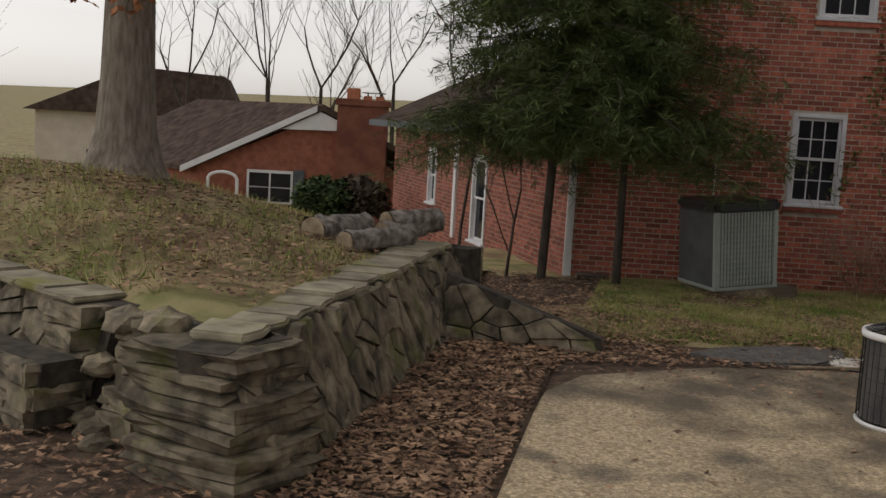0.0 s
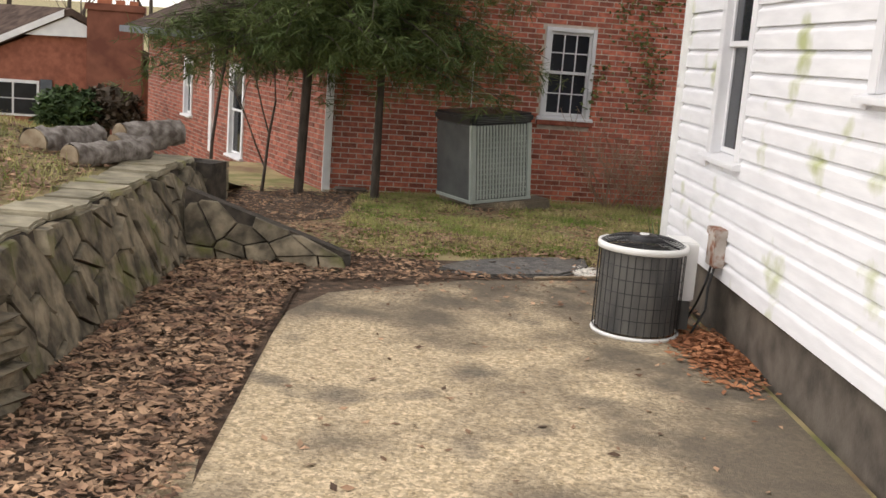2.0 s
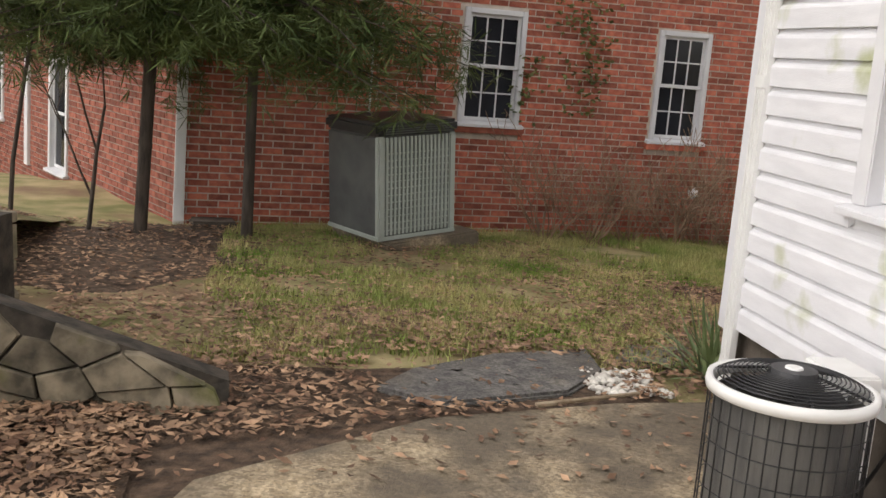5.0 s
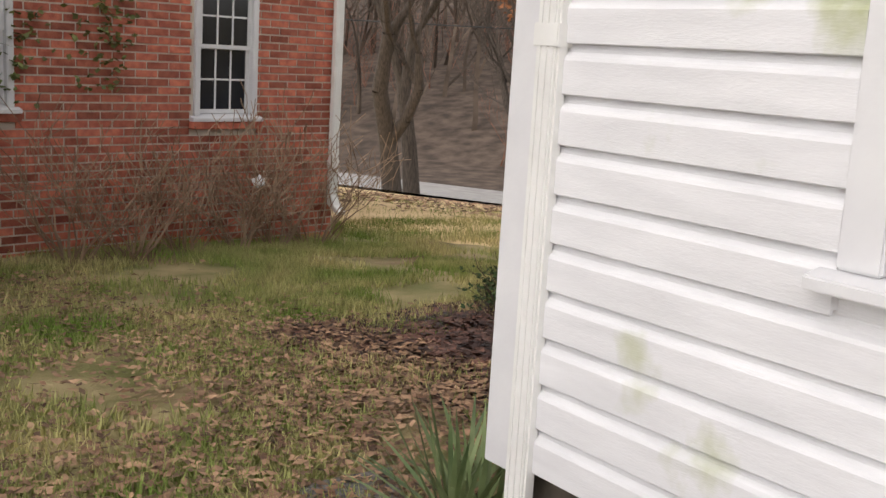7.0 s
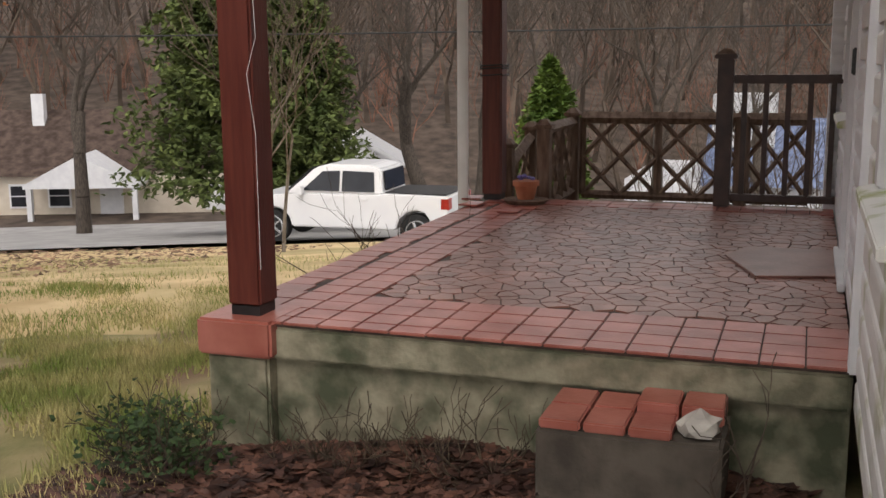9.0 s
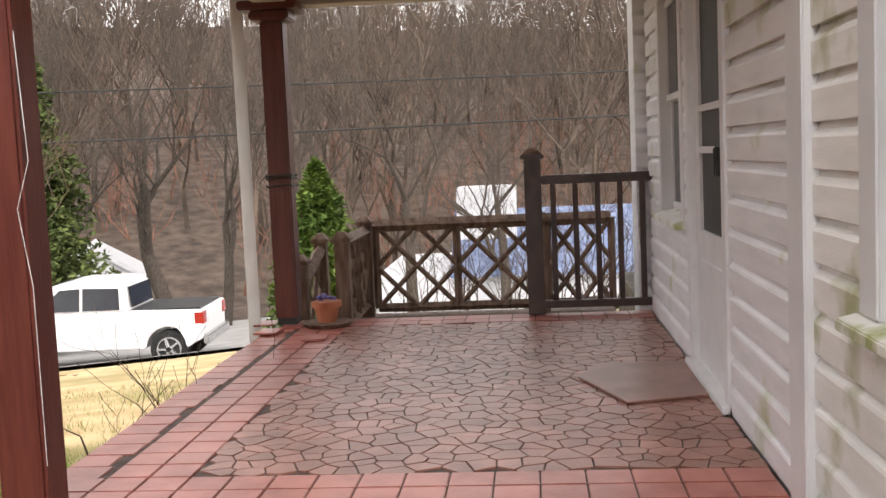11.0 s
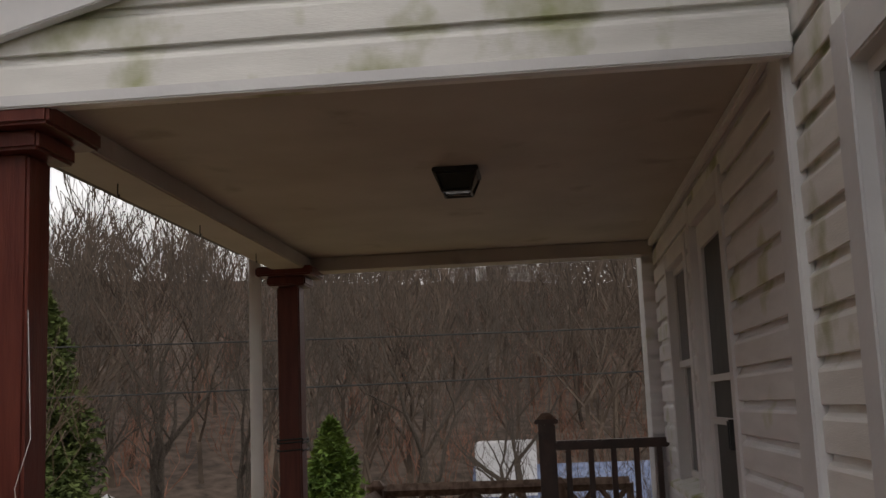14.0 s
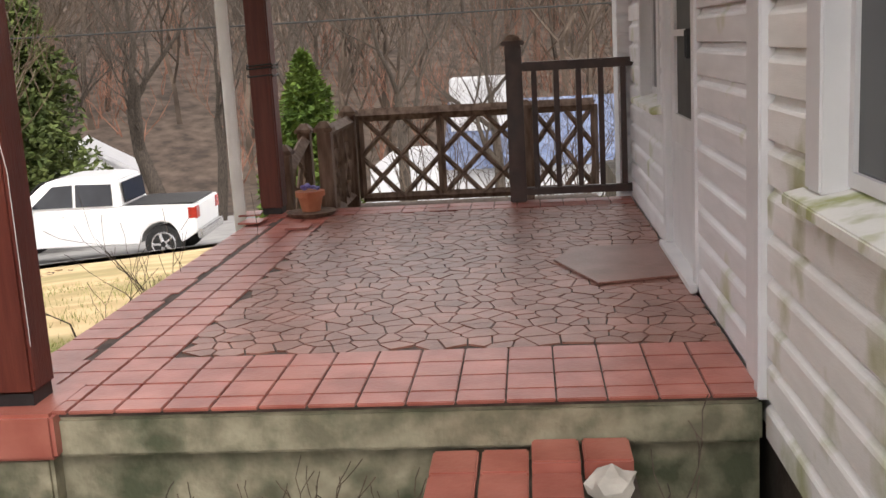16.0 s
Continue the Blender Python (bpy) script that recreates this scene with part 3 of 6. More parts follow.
# round condenser
def condenser():
    c = thing("air_conditioner", "round black-finned condenser with white top ring beside the wall", "air conditioner", pose(-0.515, -1.62, 0.012))
    R, H = 0.262, 0.54
    bm = bmesh.new()
    bmesh.ops.create_cone(bm, segments=48, radius1=R - 0.02, radius2=R - 0.02, depth=H - 0.06, matrix=Matrix.Translation((0, 0, H / 2)))
    part("coil", bm, M["fin"], c)
    for name, z, hh, rr in (("base_ring", 0.0, 0.022, R + 0.006), ("top_ring", H - 0.02, 0.042, R + 0.01)):
        bm = bmesh.new()
        n = 48
        V = []
        for k in range(n):
            a = 2 * math.pi * k / n
            V.append([bm.verts.new((r * math.cos(a), r * math.sin(a), z + dz)) for r, dz in ((rr, 0), (rr + 0.004, hh * 0.5), (rr, hh), (rr - 0.022, hh - 0.003), (rr - 0.022, 0))])
        for k in range(n):
            for q in range(5):
                bm.faces.new((V[k][q], V[(k + 1) % n][q], V[(k + 1) % n][(q + 1) % 5], V[k][(q + 1) % 5]))
        part(name, bm, M["metal_white"], c, "", None, True)
    for k in range(36):
        a = 2 * math.pi * k / 36
        bm = bmesh.new()
        rod(bm, (R * math.cos(a), R * math.sin(a), 0.03), (R * math.cos(a), R * math.sin(a), H - 0.01), 0.003, n=5)
        part("guard_wire", bm, M["metal_black"], c)
    for z in (0.12, 0.2, 0.28, 0.36, 0.44):
        bm = bmesh.new()
        for k in range(36):
            a, b = 2 * math.pi * k / 36, 2 * math.pi * (k + 1) / 36
            rod(bm, (R * math.cos(a), R * math.sin(a), z), (R * math.cos(b), R * math.sin(b), z), 0.0025, n=4)
        part("guard_hoop", bm, M["metal_black"], c)
    bm = bmesh.new()
    for i in range(13):
        r = 0.075 + i * (R - 0.085) / 12
        z = H + 0.06 - 0.05 * (r / R) ** 4
        for k in range(40):
            a, b = 2 * math.pi * k / 40, 2 * math.pi * (k + 1) / 40
            rod(bm, (r * math.cos(a), r * math.sin(a), z), (r * math.cos(b), r * math.sin(b), z), 0.0028, n=4)
    for k in range(6):
        a = 2 * math.pi * k / 6 + 0.3
        rod(bm, (0.06 * math.cos(a), 0.06 * math.sin(a), H + 0.062), (R * 0.95 * math.cos(a), R * 0.95 * math.sin(a), H + 0.018), 0.005, n=5)
    part("fan_guard", bm, M["metal_black"], c, "black wire fan guard")
    bm = bmesh.new()
    rod(bm, (0, 0, H + 0.045), (0, 0, H + 0.07), 0.085, 0.075, 24)
    part("motor_cap", bm, M["metal_black"], c)
    bm = bmesh.new()
    rod(bm, (0, 0, H + 0.07), (0, 0, H + 0.076), 0.03, 0.028, 20)
    part("badge", bm, M["metal_white"], c, "white round badge")
    bm = bmesh.new()
    for k in range(3):
        box(bm, 0.03, -0.06, -0.004, R - 0.05, 0.06, 0.004, 0, Matrix.Translation((0, 0, H - 0.05)) @ Matrix.Rotation(2.09 * k, 4, "Z") @ Matrix.Rotation(0.35, 4, "X"))
    part("fan", bm, M["metal_black"], c)
    part("service_box", BX(0.2, 0.05, 0.2, 0.36, 0.3, H + 0.03, bevel=0.01), M["metal_white"], c, "white sheet-metal service box")
    part("service_panel", BX(0.235, 0.04, 0.02, 0.34, 0.26, 0.2, bevel=0.006), M["fin"], c)
    return c


condenser()

# ---- porch ----
PX0, PX1, PY1, PZ = 2.58, 6.6, 2.47, 0.5
porch = thing("porch", "raised porch of stained concrete topped with red quarry tiles", "porch", None, "", "structure")
part("slab", BX(PX0, 0.03, 0.34, PX1, PY1, PZ - 0.025, bevel=0.012), M["porch_base"], porch, "stained grey concrete slab edge")
part("plinth", BX(PX0 + 0.05, 0.03, -1.4, PX1 - 0.05, PY1 - 0.05, 0.34), M["porch_base"], porch, "flaking cream plaster porch base")
part("grout_bed", BX(PX0 + 0.004, 0.031, PZ - 0.025, PX1, PY1 - 0.004, PZ - 0.008), M["grout"], porch)
pier = thing("porch_pier", "stubby porch pier with red tile collar on concrete", "pier", None, "", "structure")
part("collar", BX(2.53, 2.2, 0.35, 2.85, 2.54, 0.502, bevel=0.012), M["tile"], pier, "red tile collar")
part("base", BX(2.56, 2.23, -0.6, 2.82, 2.51, 0.35, bevel=0.012), M["porch_base"], pier)


def post(x, y, z0, z1, label, s_=0.15):
    p = thing("porch_post", label, "post", pose(x, y, z0), "porch posts")
    part("shaft", BX(-s_ / 2, -s_ / 2, 0.04, s_ / 2, s_ / 2, z1 - z0 - 0.12, bevel=0.01), M["post"], p)
    part("base_plate", BX(-s_ / 2 + 0.01, -s_ / 2 + 0.01, 0.0, s_ / 2 - 0.01, s_ / 2 - 0.01, 0.045), M["metal_black"], p)
    part("cap", BX(-0.13, -0.13, z1 - z0 - 0.12, 0.13, 0.13, z1 - z0 - 0.06, bevel=0.01), M["post"], p)
    part("cap", BX(-0.19, -0.19, z1 - z0 - 0.06, 0.19, 0.19, z1 - z0, bevel=0.01), M["post"], p)
    return p


post(2.69, 2.36, 0.502, 2.6, "tall square brown-red painted porch post")
post(6.5, 2.44, 0.5, 2.62, "square brown-red porch post bound with cable", 0.15)
wire = bmesh.new()
pts = [(2.62, 2.28, 2.0), (2.61, 2.26, 1.62), (2.6, 2.3, 1.48), (2.6, 2.27, 1.25), (2.61, 2.275, 0.7)]
for a, b in zip(pts, pts[1:]):
    rod(wire, a, b, 0.0013, n=5)
tagged(part("hanging_wire", wire, M["metal_white"]), "thin pale wire hanging down the brown-red post", "wire")
wire = bmesh.new()
for z in (1.42, 1.47, 1.49):
    for a, b in zip([(-1, -1), (1, -1), (1, 1), (-1, 1)], [(1, -1), (1, 1), (-1, 1), (-1, -1)]):
        rod(wire, (6.5 + a[0] * 0.085, 2.44 + a[1] * 0.085, z), (6.5 + b[0] * 0.085, 2.44 + b[1] * 0.085, z + 0.01), 0.006, n=5)
tagged(part("cable_wrap", wire, M["cable"]), "dark cable wound round the far porch post", "cable")
downspout(pose(6.42, 2.66, 0, 0, 0, -75), 0.25, 2.7, "white metal downspout beside the far porch post", 0.08, 0.06, 0.1)

# porch roof, ceiling and gable
tagged(part("ceiling", BX(2.52, 0.02, 2.69, 6.7, 2.5, 2.74), M["ceiling"]), "beige boarded porch ceiling with water stains", "ceiling", "", "structure")
for a in ((2.58, 2.3, 2.6, 6.68, 2.52, 2.69), (6.5, 0.03, 2.6, 6.7, 2.3, 2.69)):
    tagged(part("trim_beam", BX(*a, bevel=0.008), M["ceiling"]), "beige boxed beam round the porch ceiling", "trim", "", "structure")
tagged(part("trim_cove", BX(2.6, 0.03, 2.65, 6.5, 0.06, 2.69, bevel=0.006), M["trim"]), "pale trim along the wall head", "trim", "", "structure")
RS = 0.285
gw = thing("wall_gable", "white clapboard gable wall of the porch, green with algae", "wall", None, "", "structure")
bm = bmesh.new()
prism(bm, [(0.02, 2.6), (2.6, 2.6), (2.6, 2.76), (0.02, 2.76 + RS * 2.58)], "x", 2.52, 2.6)
part("backing", bm, M["siding_mossy"], gw)
z = 2.62
while z < 3.45:
    yr = min(2.56, 2.6 - (z + 0.02 - 2.76) / RS)
    if yr > 0.15:
        ob = part("siding_board", board_mesh(yr - 0.03), M["siding_mossy"], gw)
        ob.matrix_basis = pose(2.52, yr, z, 0, 0, -90)
    z += LAP
part("bottom_trim", BX(2.49, 0.03, 2.585, 2.53, 2.56, 2.625, bevel=0.005), M["trim"], gw)
bm = bmesh.new()
prism(bm, [(0.02, 2.69 + RS * 2.6), (2.85, 2.63), (2.85, 2.8), (0.02, 2.9 + RS * 2.6)], "x", 2.44, 2.485, 0.004)
tagged(part("trim_rake", bm, M["trim"]), "grey-white rake board under the porch roof", "trim", "", "structure")
bm = bmesh.new()
prism(bm, [(0.02, 2.9 + RS * 2.6), (2.9, 2.79), (2.9, 2.83), (0.02, 2.95 + RS * 2.6)], "x", 2.4, 6.85)
tagged(part("roof_porch", bm, M["roof_grey"]), "grey shingled lean-to porch roof", "roof", "", "structure")
for a in ((2.56, 0.0, 0.48, 2.62, 0.05, 2.6), (2.62, 0.0, 0.48, 2.81, 0.035, 2.66)):
    tagged(part("trim_pilaster", BX(*a, bevel=0.006), M["trim"]), "white pilaster where the porch meets the wall", "trim", "", "structure")
# ceiling lantern
lan = thing("ceiling_lantern", "small unlit black lantern on the porch ceiling", "lamp", pose(4.15, 1.1, 2.69))
part("plate", BX(-0.12, -0.1, -0.025, 0.12, 0.1, 0, bevel=0.005), M["metal_black"], lan)
bm = bmesh.new()
for sx, sy in ((-1, -1), (1, -1), (1, 1), (-1, 1)):
    rod(bm, (sx * 0.11, sy * 0.09, -0.02), (sx * 0.075, sy * 0.06, -0.1), 0.006, n=5)
for a, b in zip([(-1, -1), (1, -1), (1, 1), (-1, 1)], [(1, -1), (1, 1), (-1, 1), (-1, -1)]):
    rod(bm, (a[0] * 0.075, a[1] * 0.06, -0.1), (b[0] * 0.075, b[1] * 0.06, -0.1), 0.006, n=5)
part("cage", bm, M["metal_black"], lan)
bm = bmesh.new()
bmesh.ops.create_cone(bm, cap_ends=True, segments=4, radius1=0.085, radius2=0.125, depth=0.07, matrix=Matrix.Translation((0, 0, -0.06)) @ Matrix.Rotation(math.pi / 4, 4, "Z"))
part("glass", bm, M["glass_dark"], lan)
for x, y in ((2.7, 1.85), (2.65, 0.95), (3.6, 2.42), (4.6, 2.42), (5.6, 2.42), (6.6, 1.5), (6.6, 0.7)):
    bm = bmesh.new()
    pts = [(0, 0, 0), (0, 0, -0.04), (0.012, 0, -0.055), (0.02, 0, -0.04)]
    for a, b in zip(pts, pts[1:]):
        rod(bm, a, b, 0.003, n=5)
    tagged(part("ceiling_hook", bm, M["metal_black"], None, "", pose(x, y, 2.69 if y < 2.3 and x < 6.5 else 2.6)), "small dark metal hook under the porch ceiling", "hook", "ceiling hooks")

# door
door = thing("door_1", "white storm door with dark screened upper panel", "door", MB @ pose(-4.84, 0, 0.5), "", "structure")
W, H = 1.03, 2.08
for a in ((0, -0.035, 0, 0.09, 0.06, H), (W - 0.09, -0.035, 0, W, 0.06, H), (0.09, -0.035, H - 0.1, W - 0.09, 0.06, H)):
    part("door_frame", BX(*a, bevel=0.005), M["trim"], door)
part("threshold", BX(0.0, -0.06, -0.0, W, 0.06, 0.035, bevel=0.005), M["trim"], door)
bm = bmesh.new()
for a in ((0.095, 0, 0.04, 0.2, 0.04, H - 0.105), (W - 0.2, 0, 0.04, W - 0.095, 0.04, H - 0.105), (0.2, 0, 0.04, W - 0.2, 0.04, 0.68), (0.2, 0, 1.86, W - 0.2, 0.04, H - 0.105), (0.2, -0.004, 1.04, W - 0.2, 0.03, 1.07), (0.2, -0.004, 1.23, W - 0.2, 0.03, 1.26)):
    box(bm, *a)
leaf_ = part("door_leaf", bm, M["trim"], door)
part("kick_panel", BX(0.24, -0.008, 0.12, W - 0.24, 0.0, 0.55, bevel=0.006), M["trim"], leaf_)
part("screen", BX(0.19, 0.015, 0.67, W - 0.19, 0.022, 1.87), M["metal_black"], leaf_, "dark insect screen")
part("door_handle", BX(W - 0.17, -0.05, 0.95, W - 0.14, 0.0, 1.07, bevel=0.006), M["metal_black"], leaf_)

# railing: gate section on the porch edge
def newel(x, y, z0, z1, mat, label, s_=0.1):
    p = thing("newel_post", label, "post", pose(x, y, z0), "newel posts")
    part("shaft", BX(-s_ / 2, -s_ / 2, 0, s_ / 2, s_ / 2, z1 - z0 - 0.07, bevel=0.006), mat, p)
    part("cap_plate", BX(-s_ * 0.7, -s_ * 0.7, z1 - z0 - 0.07, s_ * 0.7, s_ * 0.7, z1 - z0 - 0.04, bevel=0.006), mat, p)
    bm = bmesh.new()
    bmesh.ops.create_cone(bm, cap_ends=True, segments=4, radius1=s_ * 0.85, radius2=s_ * 0.35, depth=0.04, matrix=Matrix.Translation((0, 0, z1 - z0 - 0.02)) @ Matrix.Rotation(math.pi / 4, 4, "Z"))
    part("cap", bm, M["wood"], p)
    return p


newel(6.57, 0.78, 0.5, 1.6, M["rail"], "tall dark brown newel post on the porch edge", 0.11)
rl = thing("porch_railing", "dark brown balustrade between newel post and house wall", "railing")
part("top_rail", BX(6.53, 0.0, 1.36, 6.61, 0.73, 1.42, bevel=0.008), M["rail"], rl)
part("bottom_rail", BX(6.54, 0.0, 0.54, 6.6, 0.73, 0.59, bevel=0.006), M["rail"], rl)
for i in range(5):
    y = 0.07 + i * 0.145
    part("baluster", BX(6.55, y - 0.018, 0.59, 6.59, y + 0.018, 1.36, bevel=0.003), M["rail"], rl)
for x, y, z0, z1, lab in ((6.72, 2.4, -0.3, 0.94, "short weathered newel post of the stair rail"), (7.45, 2.4, -0.6, 1.03, "weathered newel post with pale cap by the stairs"), (6.56, 2.07, 0.5, 1.1, "weathered newel post at the porch corner"), (7.6, 2.08, -0.6, 1.14, "weathered newel post at the landing corner"), (7.6, 0.72, -0.6, 1.12, "dark newel post behind the balustrade")):
    newel(x, y, z0, z1, M["wood"], lab, 0.095)


def lattice_rail(a, b, z0, z1, bays, label, za=0.0, zb=0.0):
    """A rail of crossed bars from a to b; za and zb lower its two ends."""
    a, b = Vector((*a, 0)), Vector((*b, 0))
    t = thing("lattice_railing", label, "railing", None, "lattice railings")
    P = lambda u, z: a.lerp(b, u) + Vector((0, 0, z + za * (1 - u) + zb * u))

    def bar(n_, p, q, r=0.022):
        bm = bmesh.new()
        rod(bm, p, q, r * 1.4, n=4)
        part(n_, bm, M["wood"], t)
    bar("top_rail", P(0, z1), P(1, z1), 0.035)
    bar("bottom_rail", P(0, z0), P(1, z0), 0.025)
    for i in range(bays):
        u0, u1 = i / bays, (i + 1) / bays
        um = (u0 + u1) / 2
        zm = (z0 + z1) / 2
        for p, q in (((u0, z0), (u1, z1)), ((u0, z1), (u1, z0)), ((u0, zm), (um, z1)), ((um, z1), (u1, zm)), ((u0, zm), (um, z0)), ((um, z0), (u1, zm))):
            bar("lattice_bar", P(*p), P(*q), 0.014)
        if i:
            bar("stile", P(u0, z0), P(u0, z1), 0.022)
    bar("stile", P(0, z0), P(0, z1), 0.02)
    bar("stile", P(1, z0), P(1, z1), 0.02)


lattice_rail((7.62, 2.0), (7.62, 0.75), 0.42, 1.06, 2, "weathered brown railing of crossed bars")
lattice_rail((7.62, 0.68), (7.62, 0.2), 0.42, 1.06, 1, "short weathered railing of crossed bars by the wall")
lattice_rail((6.62, 2.07), (7.55, 2.08), 0.45, 1.02, 2, "side railing of crossed bars at the landing")
lattice_rail((6.77, 2.4), (7.4, 2.4), 0.3, 0.85, 1, "sloping stair railing with a broad cap", -0.12, 0.05)
tagged(part("landing", BX(6.605, 0.18, -1.5, 7.75, 2.5, 0.36, bevel=0.01), M["wood"]), "weathered timber landing beyond the porch", "landing", "", "structure")

# flower pot
fp = thing("flower_pot", "terracotta pot with purple flowers on a dark saucer", "flower pot", pose(6.33, 2.15, 0.5))
bm = bmesh.new()
rod(bm, (0, 0, 0.0), (0, 0, 0.03), 0.14, 0.17, 24)
part("saucer", bm, M["wood"], fp, "dark round saucer")
bm = bmesh.new()
rod(bm, (0, 0, 0.03), (0, 0, 0.13), 0.06, 0.085, 20)
rod(bm, (0, 0, 0.13), (0, 0, 0.165), 0.098, 0.098, 20)
part("pot", bm, M["terracotta"], fp)
bm = bmesh.new()
rng = random.Random(5)
for i in range(7):
    ball(bm, (rng.uniform(-0.05, 0.05), rng.uniform(-0.05, 0.05), 0.175 + rng.uniform(0, 0.025)), 0.02, 1, 0.7, 0.3)
part("flower", bm, M["purple"], fp, "purple petals")

# step
st = thing("porch_step", "low block step with broken red tiles on top", "step", None, "", "structure")
part("block", BX(2.2, 0.42, -0.2, 2.575, 1.03, 0.31, bevel=0.012), M["foundation"], st)
for i in range(2):
    for j in range(4):
        if (i, j) == (0, 0):
            continue
        dz = 0.03 if (i, j) in ((1, 0), (1, 1)) else 0
        part("tile", BX(2.205 + i * 0.185, 0.43 + j * 0.15, 0.31, 2.38 + i * 0.185, 0.57 + j * 0.15, 0.345 + dz, bevel=0.006), M["tile"], st)
bm = bmesh.new()
ball(bm, (2.3, 0.5, 0.345), 0.07, 2, 0.6, 0.5)
tagged(part("stone", bm, M["pebble"]), "pale rough stone lying on the step", "stone")

# ---- stone walls ----
def stone_wall(name, p, q, z0, z1, batter, label, rng, sw=0.19, sh=0.085, z1b=None, thick=0.34):
    """A rubble wall whose face runs from p to q (seen from its right side), leaning back by batter."""
    p, q = Vector((*p, 0)), Vector((*q, 0))
    w = (q - p).length
    u = (q - p) / w
    n = Vector((u.y, -u.x, 0))
    z1b = z1 if z1b is None else z1b
    wl = thing(name, label, "wall", None, "", "structure")

    def place(x, y, o):
        lean = batter * y / max(0.1, z1 - z0)
        k = (z1 + (z1b - z1) * x / w - z0) / (z1 - z0)
        return p + u * x + n * (o - lean) + Vector((0, 0, z0 + y * k))
    bm = bmesh.new()
    vs = [bm.verts.new(place(x, y, o)) for x, y, o in ((0, 0, -0.0), (w, 0, -0.0), (w, z1 - z0, -0.0), (0, z1 - z0, -0.0), (0, 0, -thick), (w, 0, -thick), (w, z1 - z0, -thick + 0.1), (0, z1 - z0, -thick + 0.1))]
    for f in ((0, 1, 2, 3), (5, 4, 7, 6), (4, 0, 3, 7), (1, 5, 6, 2), (3, 2, 6, 7), (4, 5, 1, 0)):
        bm.faces.new([vs[i] for i in f])
    bmesh.ops.recalc_face_normals(bm, faces=bm.faces)
    part("core", bm, M["stone_joint"], wl)
    for poly in cells(w, z1 - z0, sw, sh, rng, 0.5, 0.01):
        d_ = rng.uniform(0.02, 0.075)
        v, f = pad(poly, d_, 0.014, place)
        raw("stone", v, f, M["stone"], wl)
    return wl, place, w


rng = random.Random(3)
W1, pl1, w1 = stone_wall("wall_stone", (-3.58, -3.98), (-3.46, 0.75), -0.1, 0.6, 0.26, "rubble retaining wall of mossy brown field stone", rng, 0.34, 0.105)
stone_wall("wall_stone_return", (-6.9, -2.2), (-4.86, -3.38), -0.1, 0.6, 0.2, "broken return of the rubble retaining wall", rng, 0.32, 0.1)
stone_wall("wall_stone_corner", (-4.62, -3.53), (-3.88, -3.89), -0.1, 0.6, 0.18, "cracked corner of the rubble retaining wall", rng, 0.3, 0.1)
stone_wall("wall_stone_end", (-3.46, 0.76), (-4.6, 1.1), -0.2, 0.6, 0.05, "end of the rubble retaining wall", rng)
stone_wall("wall_stone_wing", (-3.55, -0.5), (-2.35, -0.42), -0.1, 0.52, 0.1, "low curved wing wall of dark field stone", rng, 0.3, 0.16, 0.1, 0.24)
stone_wall("wall_stone_buttress", (-6.2, -2.98), (-4.98, -3.62), -0.1, 0.36, 0.05, "low broken shelf of stone before the wall", rng, 0.32, 0.1, None, 0.3)
part("backing", BX(-0.3, -0.12, -0.1, 0.3, 0.1, 0.5, m=pose(-4.6, -3.16, 0, 0, 0, -30)), M["mulch"], bpy.data.objects["wall_stone_return"], "dark soil in the breach")
for x, y, z, r in ((-4.7, -3.5, 0.05, 0.11), (-4.82, -3.38, 0.06, 0.09), (-4.63, -3.36, 0.2, 0.12), (-4.78, -3.34, 0.33, 0.1), (-4.6, -3.7, 0.04, 0.08), (-4.32, -3.55, 0.63, 0.12), (-4.62, -3.34, 0.57, 0.13)):
    bm = bmesh.new()
    ball(bm, (0, 0, 0), r, 2, 0.55, 0.7)
    tagged(part("stone", bm, M["stone"], None, "", pose(x, y, z, 0, 0, r * 900)), "rough brown stone fallen from the broken wall", "stone", "fallen stones")
def quoins(wall_, foot, head, n, size, turn):
    """Rough blocks that bond the end of a wall, from its foot to its head."""
    foot, head = Vector(foot), Vector(head)
    for i in range(n):
        c = foot.lerp(head, (i + 0.5) / n)
        hz = (head.z - foot.z) / n / 2 - 0.004
        a, b = size * rng.uniform(0.85, 1.15), size * rng.uniform(0.85, 1.15)
        bm = bmesh.new()
        bmesh.ops.create_cube(bm, size=1.0)
        bmesh.ops.subdivide_edges(bm, edges=bm.edges[:], cuts=2, use_grid_fill=True)
        for v in bm.verts:
            k = 1 + 0.22 * noise.noise(v.co * 2.3 + Vector((i * 3.1, turn, 0)))
            v.co = Vector((v.co.x * 2 * a * k, v.co.y * 2 * b * k, v.co.z * 2 * hz))
        part("stone", bm, M["stone"], wall_, "", pose(c.x, c.y, c.z, 0, 0, turn + rng.uniform(-9, 9)))


quoins(W1, (-3.84, -3.86, -0.1), (-4.02, -3.66, 0.6), 7, 0.3, -14)
quoins(W1, (-3.6, 0.66, -0.1), (-3.86, 0.66, 0.6), 6, 0.18, 4)
quoins(bpy.data.objects["wall_stone_buttress"], (-5.06, -3.42, -0.1), (-5.08, -3.4, 0.36), 4, 0.17, -28)
quoins(bpy.data.objects["wall_stone_return"], (-4.92, -3.22, -0.1), (-5.0, -3.1, 0.6), 6, 0.15, -30)
quoins(bpy.data.objects["wall_stone_corner"], (-4.52, -3.46, -0.1), (-4.44, -3.3, 0.6), 6, 0.15, -25)
